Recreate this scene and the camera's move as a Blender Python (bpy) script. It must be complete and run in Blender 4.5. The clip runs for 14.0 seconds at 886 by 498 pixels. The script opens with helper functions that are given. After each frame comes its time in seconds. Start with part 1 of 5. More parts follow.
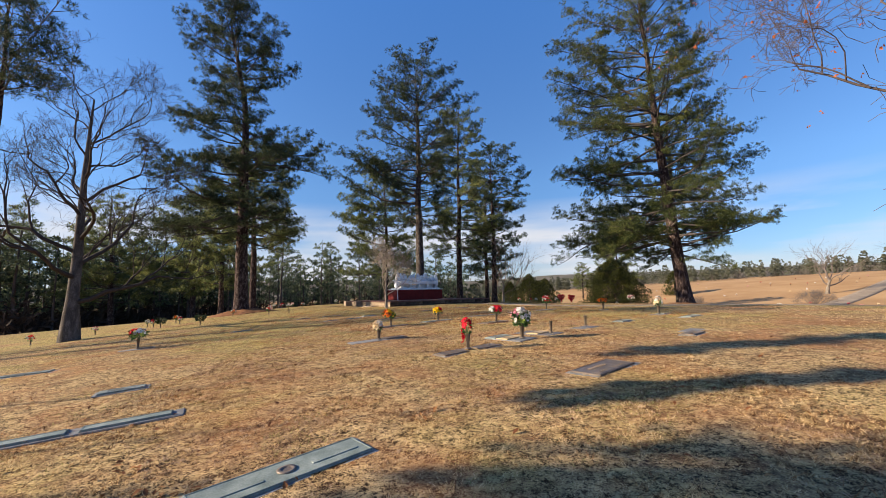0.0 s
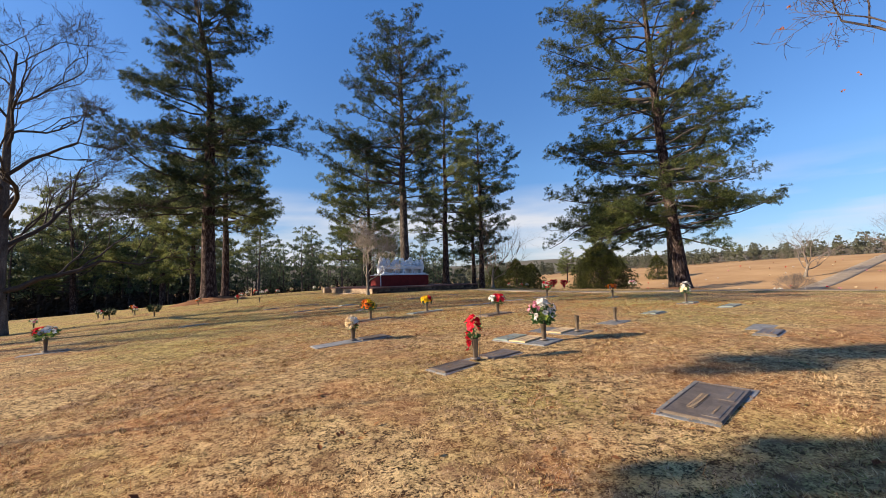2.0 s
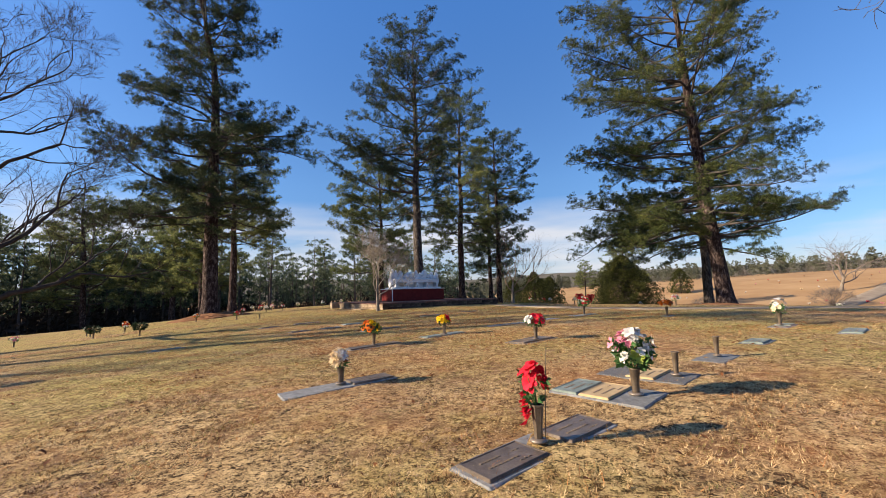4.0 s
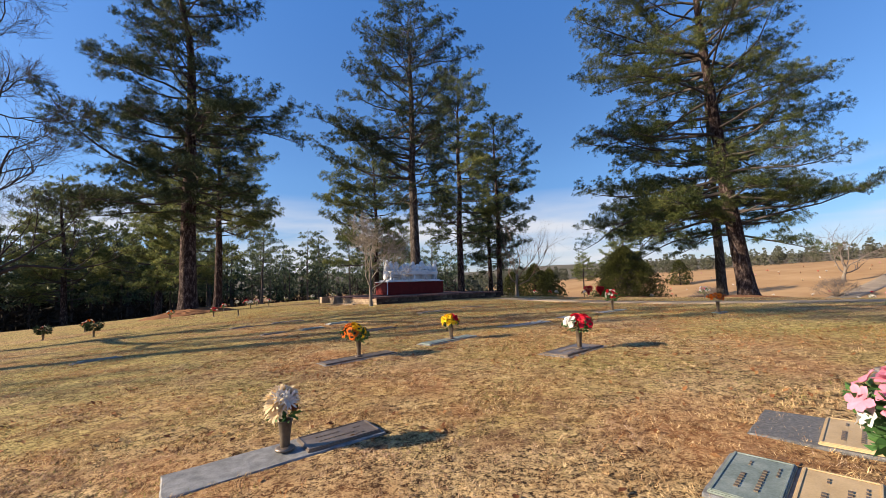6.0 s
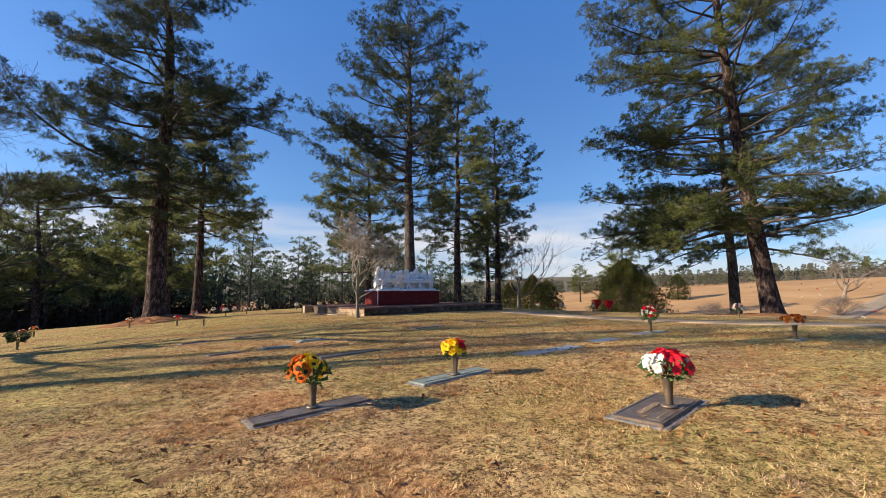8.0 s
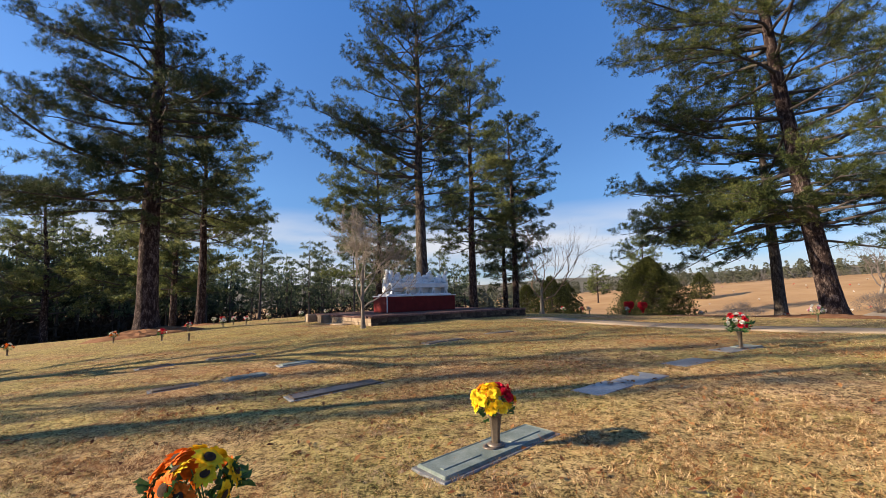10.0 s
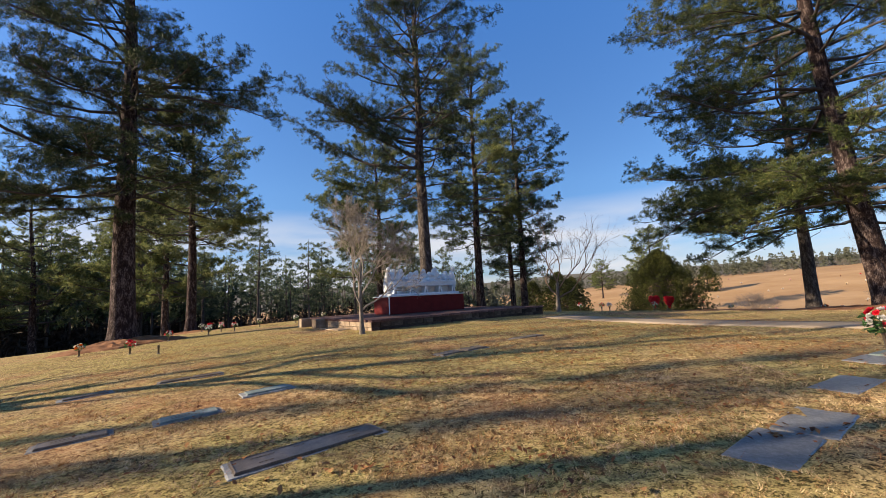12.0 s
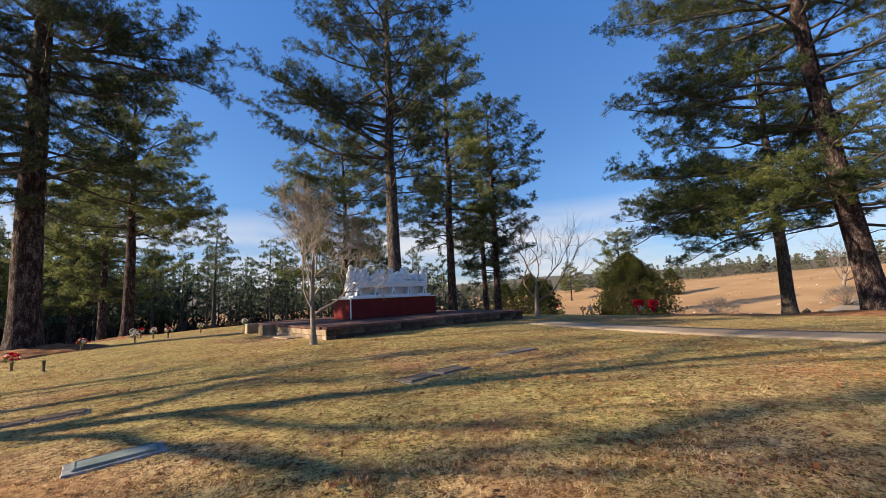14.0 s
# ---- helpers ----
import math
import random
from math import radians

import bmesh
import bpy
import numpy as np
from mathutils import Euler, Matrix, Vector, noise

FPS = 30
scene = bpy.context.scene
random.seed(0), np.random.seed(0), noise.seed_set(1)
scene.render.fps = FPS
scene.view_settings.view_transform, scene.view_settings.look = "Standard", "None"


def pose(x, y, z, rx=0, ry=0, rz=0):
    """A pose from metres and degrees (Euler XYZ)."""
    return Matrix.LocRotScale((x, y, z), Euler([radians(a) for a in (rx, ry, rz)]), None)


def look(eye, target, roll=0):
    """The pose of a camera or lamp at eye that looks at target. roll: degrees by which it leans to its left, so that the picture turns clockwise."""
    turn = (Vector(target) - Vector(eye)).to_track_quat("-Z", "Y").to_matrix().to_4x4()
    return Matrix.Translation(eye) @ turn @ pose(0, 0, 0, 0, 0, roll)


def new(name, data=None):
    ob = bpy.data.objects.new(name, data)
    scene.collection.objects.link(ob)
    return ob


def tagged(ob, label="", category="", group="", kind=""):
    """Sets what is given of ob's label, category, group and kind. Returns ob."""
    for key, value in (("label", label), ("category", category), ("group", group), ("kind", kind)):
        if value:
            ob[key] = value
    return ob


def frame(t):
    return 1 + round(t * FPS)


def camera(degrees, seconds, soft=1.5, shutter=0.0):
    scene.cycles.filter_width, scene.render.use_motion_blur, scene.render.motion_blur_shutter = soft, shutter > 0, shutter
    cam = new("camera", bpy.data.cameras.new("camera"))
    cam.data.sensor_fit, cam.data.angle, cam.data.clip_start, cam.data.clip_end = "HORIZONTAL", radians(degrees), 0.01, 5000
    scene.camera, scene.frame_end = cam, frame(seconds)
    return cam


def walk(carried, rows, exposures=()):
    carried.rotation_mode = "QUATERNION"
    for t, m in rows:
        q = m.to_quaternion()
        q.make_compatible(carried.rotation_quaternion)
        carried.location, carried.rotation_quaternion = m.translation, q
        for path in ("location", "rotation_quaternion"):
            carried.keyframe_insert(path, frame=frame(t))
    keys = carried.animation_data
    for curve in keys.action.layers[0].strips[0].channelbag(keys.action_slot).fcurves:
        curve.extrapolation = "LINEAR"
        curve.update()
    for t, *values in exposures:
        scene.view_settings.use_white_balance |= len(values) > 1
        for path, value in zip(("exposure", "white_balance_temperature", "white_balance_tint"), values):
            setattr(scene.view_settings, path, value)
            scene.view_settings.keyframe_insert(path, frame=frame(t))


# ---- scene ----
cam = camera(94.6, 14.0, 0.3)
METRES, EYE, TILT, LEAN, TURN = 17.0, 1.292, 2.0, -3.1, 0.0
ROWS = [
    (0.0, 0.0, 0.0, 0.0, 0.31, 4.03, 4.37),
    (0.5, -0.0058, 0.0362, -0.0029, -0.68, 3.68, 4.42),
    (1.0, -0.0079, 0.0728, -0.0035, -1.36, 3.08, 4.48),
    (1.5, -0.0097, 0.1073, -0.0031, -1.75, 2.32, 4.5),
    (2.0, -0.0115, 0.1423, -0.0022, -1.91, 1.78, 4.54),
    (2.5, -0.0111, 0.1775, -0.0017, -1.73, 1.85, 4.57),
    (3.0, -0.0142, 0.2118, -0.0021, -1.39, 2.48, 4.58),
    (3.5, -0.0145, 0.2486, -0.0034, -0.7, 3.35, 4.61),
    (4.0, -0.0174, 0.2857, -0.0051, 0.07, 3.85, 4.6),
    (6.5, -0.0321, 0.4656, -0.0102, -0.72, 2.65, 4.97),
    (7.0, -0.0336, 0.5019, -0.0115, -1.36, 3.16, 4.61),
    (7.5, -0.034, 0.5409, -0.0128, -1.41, 3.69, 4.06),
    (8.0, -0.0356, 0.5782, -0.0125, -1.15, 4.1, 3.63),
    (8.5, -0.0353, 0.6153, -0.0122, -0.51, 4.38, 3.51),
    (11.0, -0.0515, 0.7907, -0.0127, 1.14, 4.74, 5.32),
    (11.5, -0.0584, 0.8246, -0.0149, 0.98, 4.55, 5.72),
    (12.0, -0.0613, 0.8591, -0.0158, 0.94, 4.6, 6.12),
    (12.5, -0.0654, 0.8936, -0.0164, 0.65, 4.56, 6.31),
    (13.0, -0.0687, 0.9261, -0.0159, -0.26, 4.51, 6.26),
    (13.5, -0.0662, 0.9613, -0.016, -1.62, 4.51, 6.01),
    (14.0, -0.0629, 0.9956, -0.0179, -3.24, 4.38, 5.63),
]
walk(cam, [(t, pose(0, 0, EYE, TILT, LEAN, TURN) @ pose(METRES * x, METRES * y, METRES * z, 90 + pitch, roll, yaw)) for t, x, y, z, yaw, pitch, roll in ROWS],
     [(0.0, 1.26, 6700, 10), (14.0, 1.26, 6700, 10)])

# ---- world and sun ----
SHADE_DIR = 7.0      # degrees, the way the shadows run, from +x towards +y
SUN_UP = 20.5
world = bpy.data.worlds.new("sky")
scene.world = world
world.use_nodes = True
wt = world.node_tree
wt.nodes.clear()
w_out = wt.nodes.new("ShaderNodeOutputWorld")
w_bg = wt.nodes.new("ShaderNodeBackground")
w_sky = wt.nodes.new("ShaderNodeTexSky")
w_sky.sky_type = "NISHITA"
w_sky.sun_disc = False
w_sky.sun_elevation = radians(SUN_UP)
w_sky.sun_rotation = radians(270 - SHADE_DIR)
w_sky.altitude, w_sky.air_density, w_sky.dust_density, w_sky.ozone_density = 300, 1.0, 0.4, 6.5
# thin bands of cloud low over the horizon
w_tc = wt.nodes.new("ShaderNodeTexCoord")
w_map = wt.nodes.new("ShaderNodeMapping")
w_map.inputs["Scale"].default_value = (1.6, 1.6, 9.0)
w_noise = wt.nodes.new("ShaderNodeTexNoise")
w_noise.inputs["Scale"].default_value = 1.5
w_noise.inputs["Detail"].default_value = 7.0
w_ramp = wt.nodes.new("ShaderNodeValToRGB")
w_ramp.color_ramp.elements[0].position, w_ramp.color_ramp.elements[1].position = 0.36, 0.60
w_sep = wt.nodes.new("ShaderNodeSeparateXYZ")
w_low = wt.nodes.new("ShaderNodeMapRange")
w_low.inputs["From Min"].default_value, w_low.inputs["From Max"].default_value = 0.215, 0.13
w_mul = wt.nodes.new("ShaderNodeMath")
w_mul.operation = "MULTIPLY"
w_mul2 = wt.nodes.new("ShaderNodeMath")
w_mul2.operation = "MULTIPLY"
w_mul2.inputs[1].default_value = 0.9
w_high = wt.nodes.new("ShaderNodeMapRange")
w_high.inputs["From Min"].default_value, w_high.inputs["From Max"].default_value = 0.10, 0.65
w_deep = wt.nodes.new("ShaderNodeMapRange")
w_deep.inputs["From Min"].default_value, w_deep.inputs["From Max"].default_value, w_deep.inputs["To Max"].default_value = 0.98, 0.66, 1.0
w_deep.inputs["To Min"].default_value = 0.0
w_both = wt.nodes.new("ShaderNodeMath")
w_both.operation = "MULTIPLY"
w_add = wt.nodes.new("ShaderNodeMix")
w_add.data_type, w_add.blend_type = "RGBA", "ADD"
w_add.inputs["B"].default_value = (0.0, 0.36, 1.45, 1)
w_haze = wt.nodes.new("ShaderNodeMapRange")
w_haze.inputs["From Min"].default_value, w_haze.inputs["From Max"].default_value = 0.25, 0.02
w_dim = wt.nodes.new("ShaderNodeMix")
w_dim.data_type, w_dim.blend_type = "RGBA", "MULTIPLY"
w_dim.inputs["B"].default_value = (0.82, 0.78, 0.86, 1)
w_mix = wt.nodes.new("ShaderNodeMix")
w_mix.data_type = "RGBA"
w_mix.inputs["B"].default_value = (4.5, 4.65, 5.05, 1)
for a, b in ((w_tc.outputs["Generated"], w_map.inputs["Vector"]), (w_map.outputs[0], w_noise.inputs["Vector"]),
             (w_noise.outputs[0], w_ramp.inputs[0]), (w_tc.outputs["Generated"], w_sep.inputs[0]), (w_sep.outputs[2], w_low.inputs["Value"]),
             (w_ramp.outputs[0], w_mul.inputs[0]), (w_low.outputs[0], w_mul.inputs[1]), (w_mul.outputs[0], w_mul2.inputs[0]),
             (w_mul2.outputs[0], w_mix.inputs["Factor"]), (w_sky.outputs[0], w_add.inputs["A"]), (w_sep.outputs[2], w_high.inputs["Value"]), (w_sep.outputs[2], w_deep.inputs["Value"]), (w_high.outputs[0], w_both.inputs[0]), (w_deep.outputs[0], w_both.inputs[1]), (w_both.outputs[0], w_add.inputs["Factor"]), (w_sep.outputs[2], w_haze.inputs["Value"]), (w_haze.outputs[0], w_dim.inputs["Factor"]), (w_add.outputs["Result"], w_dim.inputs["A"]), (w_dim.outputs["Result"], w_mix.inputs["A"]), (w_mix.outputs["Result"], w_bg.inputs[0]), (w_bg.outputs[0], w_out.inputs[0])):
    wt.links.new(a, b)
w_bg.inputs[1].default_value = 0.073

sun_data = bpy.data.lights.new("sun", "SUN")
sun_data.energy, sun_data.angle, sun_data.color = 5.0, radians(0.55), (1.0, 0.82, 0.60)
sun = new("sun", sun_data)
_sd = Vector((math.cos(radians(SHADE_DIR)), math.sin(radians(SHADE_DIR)), -math.tan(radians(SUN_UP))))
sun.matrix_world = look(Vector((0, 0, 40)) - _sd * 50, Vector((0, 0, 40)))

# ---- materials ----


def mat(name, stops, rough=0.8, scale=4.0, fine=40.0, bump=0.3, metal=0.0, spec=0.3, island=0.0, obj=0.0, trans=0.0, stretch=(1, 1, 1), dist=0.02, span=(0.3, 0.7)):
    """Noise-ramped colour at two scales, fine bump; island / obj: variation of value per loose piece / per object."""
    m = bpy.data.materials.new(name)
    m.use_nodes = True
    nt = m.node_tree
    p = nt.nodes["Principled BSDF"]
    p.inputs["Roughness"].default_value = rough
    p.inputs["Metallic"].default_value = metal
    p.inputs["Specular IOR Level"].default_value = spec
    tc = nt.nodes.new("ShaderNodeTexCoord")
    mp = nt.nodes.new("ShaderNodeMapping")
    mp.inputs["Scale"].default_value = stretch
    nt.links.new(tc.outputs["Object"], mp.inputs[0])
    n1 = nt.nodes.new("ShaderNodeTexNoise")
    n1.inputs["Scale"].default_value, n1.inputs["Detail"].default_value = scale, 6
    n2 = nt.nodes.new("ShaderNodeTexNoise")
    n2.inputs["Scale"].default_value, n2.inputs["Detail"].default_value = fine, 5
    nt.links.new(mp.outputs[0], n1.inputs["Vector"])
    nt.links.new(mp.outputs[0], n2.inputs["Vector"])
    mx = nt.nodes.new("ShaderNodeMix")
    mx.inputs["Factor"].default_value = 0.4
    nt.links.new(n1.outputs[0], mx.inputs["A"])
    nt.links.new(n2.outputs[0], mx.inputs["B"])
    fac = mx.outputs["Result"]
    for amount, node, sock in ((island, "ShaderNodeNewGeometry", "Random Per Island"), (obj, "ShaderNodeObjectInfo", "Random")):
        if amount:
            g = nt.nodes.new(node)
            mr = nt.nodes.new("ShaderNodeMapRange")
            mr.inputs["To Min"].default_value, mr.inputs["To Max"].default_value = -amount, amount
            nt.links.new(g.outputs[sock], mr.inputs["Value"])
            ad = nt.nodes.new("ShaderNodeMath")
            nt.links.new(fac, ad.inputs[0])
            nt.links.new(mr.outputs[0], ad.inputs[1])
            fac = ad.outputs[0]
    rp = nt.nodes.new("ShaderNodeValToRGB")
    els = rp.color_ramp.elements
    while len(els) < len(stops):
        els.new(0.5)
    for i, c in enumerate(stops):
        els[i].position = span[0] + (span[1] - span[0]) * i / max(1, len(stops) - 1)
        els[i].color = (*c, 1)
    nt.links.new(fac, rp.inputs[0])
    nt.links.new(rp.outputs[0], p.inputs["Base Color"])
    if bump:
        bp = nt.nodes.new("ShaderNodeBump")
        bp.inputs["Strength"].default_value, bp.inputs["Distance"].default_value = bump, dist
        nt.links.new(mx.outputs["Result"], bp.inputs["Height"])
        nt.links.new(bp.outputs[0], p.inputs["Normal"])
    if trans:
        tr = nt.nodes.new("ShaderNodeBsdfTranslucent")
        nt.links.new(rp.outputs[0], tr.inputs[0])
        ms = nt.nodes.new("ShaderNodeMixShader")
        ms.inputs[0].default_value = trans
        nt.links.new(p.outputs[0], ms.inputs[1])
        nt.links.new(tr.outputs[0], ms.inputs[2])
        nt.links.new(ms.outputs[0], nt.nodes["Material Output"].inputs[0])
    return m


M_BARK = mat("pine_bark", [(0.011, 0.007, 0.007), (0.034, 0.023, 0.022), (0.20, 0.158, 0.145)], 0.95, 3.0, 12.0, 1.0, spec=0.1, stretch=(2.4, 2.4, 0.9), dist=0.07)
M_GREYPINE = mat("grey_pine_bark", [(0.016, 0.013, 0.012), (0.060, 0.050, 0.045), (0.19, 0.165, 0.15)], 0.95, 3.0, 12.0, 1.0, spec=0.1, stretch=(2.4, 2.4, 0.9), dist=0.07)
M_WOODBARK = mat("grey_wood_bark", [(0.045, 0.037, 0.034), (0.12, 0.103, 0.095)], 0.95, 2.0, 10.0, 0.0, spec=0.1)
M_TWIG = mat("pine_twig_bark", [(0.036, 0.030, 0.029), (0.105, 0.092, 0.086)], 0.95, 3.0, 20.0, 0.0, spec=0.1)
M_NEEDLE = mat("pine_needles", [(0.006, 0.014, 0.009), (0.031, 0.052, 0.025), (0.120, 0.145, 0.058)], 0.6, 0.35, 1.6, 0.0, spec=0.15, island=0.16, trans=0.12)
M_NEEDLE_Y = mat("pine_needles_yellowish", [(0.008, 0.017, 0.008), (0.046, 0.066, 0.022), (0.165, 0.175, 0.052)], 0.6, 0.35, 1.6, 0.0, spec=0.15, island=0.16, trans=0.12)
# yellowish needles of the trees behind, paled by sunlight and haze painted in
M_NEEDLE_L = mat("light_pine_needles", [(0.034, 0.054, 0.024), (0.125, 0.155, 0.058), (0.28, 0.29, 0.11)], 0.6, 0.35, 1.6, 0.0, spec=0.15, island=0.16, trans=0.35)
M_NEEDLE_D = mat("wood_needles", [(0.020, 0.034, 0.022), (0.085, 0.115, 0.068), (0.22, 0.245, 0.135)], 0.6, 0.2, 1.0, 0.0, spec=0.15, island=0.14, trans=0.35)
# brown twigs, halved in brightness to hold the deep shade inside the wood
M_UNDER = mat("leafless_undergrowth", [(0.025, 0.020, 0.017), (0.065, 0.052, 0.043)], 0.95, 0.2, 1.5, 0.0, spec=0.1, island=0.15)
# distance haze is mixed into this grey-green, not in the air
M_HAZENEEDLE = mat("far_wood_foliage", [(0.095, 0.106, 0.078), (0.125, 0.134, 0.097), (0.16, 0.164, 0.12)], 0.9, 0.02, 0.2, 0.0, spec=0.05, island=0.03, trans=0.35)
M_CEDAR = mat("cedar_foliage", [(0.009, 0.015, 0.006), (0.040, 0.050, 0.014), (0.125, 0.125, 0.032)], 0.7, 0.6, 3.0, 0.0, spec=0.2, island=0.15, trans=0.1)
M_GREYBARK = mat("grey_bark", [(0.07, 0.055, 0.045), (0.17, 0.145, 0.12), (0.30, 0.27, 0.235)], 0.95, 2.0, 16.0, 0.6, spec=0.1, stretch=(2, 2, 0.7), dist=0.03)
M_BARETWIG = mat("bare_twigs", [(0.08, 0.055, 0.042), (0.19, 0.14, 0.11)], 0.95, 2.0, 10.0, 0.0, spec=0.1)
M_OAKBARK = mat("dark_oak_bark", [(0.030, 0.026, 0.024), (0.075, 0.066, 0.060), (0.19, 0.17, 0.155)], 0.95, 2.0, 16.0, 0.6, spec=0.1, stretch=(2, 2, 0.7), dist=0.03)
M_OAKTWIG = mat("dark_oak_twigs", [(0.026, 0.021, 0.020), (0.075, 0.062, 0.056)], 0.95, 2.0, 10.0, 0.0, spec=0.1)
M_PALETWIG = mat("pale_sapling_twigs", [(0.16, 0.137, 0.115), (0.34, 0.298, 0.255)], 0.95, 2.0, 10.0, 0.0, spec=0.1)
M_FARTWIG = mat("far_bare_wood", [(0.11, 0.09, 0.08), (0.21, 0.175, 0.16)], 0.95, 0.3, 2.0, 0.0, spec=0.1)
# greyed and evened out: the far wood's haze is in the colour
M_HAZEBARE = mat("far_leafless_wood", [(0.12, 0.108, 0.098), (0.165, 0.147, 0.132)], 0.95, 0.1, 1.0, 0.0, spec=0.05)
M_MAPLETWIG = mat("maple_twigs", [(0.06, 0.046, 0.044), (0.13, 0.104, 0.10)], 0.95, 2.0, 10.0, 0.0, spec=0.1)
M_GRANITE = mat("grey_granite", [(0.085, 0.09, 0.095), (0.165, 0.17, 0.175), (0.28, 0.285, 0.29)], 0.6, 14.0, 130.0, 0.35, obj=0.08, spec=0.4)
M_DARKGRANITE = mat("speckled_dark_granite", [(0.05, 0.05, 0.05), (0.11, 0.11, 0.11), (0.24, 0.235, 0.23)], 0.6, 40.0, 190.0, 0.35, spec=0.4)
M_WETGRANITE = mat("polished_blue_granite", [(0.075, 0.078, 0.084), (0.15, 0.155, 0.165), (0.27, 0.27, 0.275)], 0.32, 30.0, 170.0, 0.12, spec=0.5)
M_BRONZE = mat("dark_bronze", [(0.085, 0.068, 0.056), (0.16, 0.130, 0.108), (0.24, 0.20, 0.165)], 0.42, 9.0, 80.0, 0.2, metal=0.35, obj=0.06, spec=0.5)
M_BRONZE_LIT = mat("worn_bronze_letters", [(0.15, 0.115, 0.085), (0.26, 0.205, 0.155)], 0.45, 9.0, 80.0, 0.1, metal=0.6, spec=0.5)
M_VERDI = mat("weathered_green_bronze", [(0.10, 0.13, 0.12), (0.19, 0.235, 0.22), (0.30, 0.34, 0.32)], 0.6, 7.0, 70.0, 0.3, metal=0.25, spec=0.4)
M_TAN = mat("tan_bronze_plate", [(0.36, 0.26, 0.14), (0.54, 0.40, 0.23)], 0.55, 7.0, 90.0, 0.2, metal=0.1, spec=0.4)
M_VASE = mat("bronze_vase", [(0.07, 0.053, 0.039), (0.165, 0.128, 0.094)], 0.45, 8.0, 60.0, 0.2, metal=0.4, spec=0.5, obj=0.06)
M_PAVER = mat("red_brick_paving", [(0.065, 0.034, 0.030), (0.115, 0.062, 0.054), (0.19, 0.115, 0.10)], 0.9, 1.2, 30.0, 0.4, obj=0.12, spec=0.2)
M_STONE = mat("tan_cut_stone", [(0.13, 0.095, 0.065), (0.25, 0.19, 0.135), (0.42, 0.34, 0.25)], 0.9, 2.2, 25.0, 0.5, obj=0.1, spec=0.2)
# darker twin of the tan stone, with the shade of unlit faces in it
M_SHADEDSTONE = mat("dark_mottled_stone", [(0.03, 0.02, 0.016), (0.075, 0.05, 0.038), (0.19, 0.14, 0.10)], 0.9, 3.0, 25.0, 0.5, obj=0.12, spec=0.15)
M_MAROON = mat("polished_maroon_granite", [(0.08, 0.006, 0.007), (0.12, 0.009, 0.010), (0.155, 0.014, 0.014)], 0.55, 3.0, 90.0, 0.05, spec=0.15)
M_MARBLE = mat("white_marble", [(0.52, 0.53, 0.54), (0.70, 0.71, 0.71), (0.80, 0.80, 0.79)], 0.65, 1.6, 20.0, 0.25, spec=0.3)
M_CONCRETE = mat("pale_concrete", [(0.17, 0.132, 0.092), (0.25, 0.20, 0.146), (0.32, 0.262, 0.198)], 0.92, 0.8, 35.0, 0.3, spec=0.2, obj=0.05)
M_ASPHALT = mat("grey_asphalt", [(0.17, 0.135, 0.10), (0.245, 0.20, 0.15), (0.31, 0.255, 0.195)], 0.95, 0.5, 40.0, 0.3, spec=0.2)
M_LEAFLITTER = mat("brown_oak_leaves", [(0.10, 0.035, 0.015), (0.24, 0.095, 0.035), (0.38, 0.20, 0.08)], 0.8, 2.0, 20.0, 0.0, island=0.2, spec=0.2, trans=0.15)
M_GREENLEAF = mat("artificial_greenery", [(0.02, 0.06, 0.018), (0.05, 0.13, 0.035), (0.10, 0.20, 0.06)], 0.6, 9.0, 50.0, 0.0, island=0.15, spec=0.3, trans=0.15)
M_STRAW = mat("pine_straw", [(0.10, 0.045, 0.022), (0.21, 0.10, 0.05), (0.32, 0.17, 0.09)], 0.95, 2.5, 30.0, 0.8, spec=0.1)
BLOOM_COLOURS = {"red": (0.66, 0.015, 0.04), "yellow": (0.92, 0.60, 0.02), "orange": (0.72, 0.16, 0.012), "white": (0.64, 0.62, 0.59), "pink": (0.66, 0.24, 0.34),
                 "cream": (0.70, 0.56, 0.36), "rose": (0.62, 0.03, 0.10), "violet": (0.20, 0.13, 0.42), "rust": (0.34, 0.10, 0.04), "lime": (0.36, 0.44, 0.08), "silver": (0.34, 0.38, 0.46)}
M_BLOOM = {k: mat(k + "_silk_petals", [tuple(v * 0.75 for v in c), c, tuple(min(0.85, v * 1.2 + 0.01) for v in c)], 0.75, 14.0, 60.0, 0.0, island=0.12, spec=0.2, trans=0.25) for k, c in BLOOM_COLOURS.items()}

M_DISC = mat("dark_flower_disc", [(0.02, 0.009, 0.005), (0.06, 0.03, 0.015)], 0.9, 60.0, 200.0, 0.4)


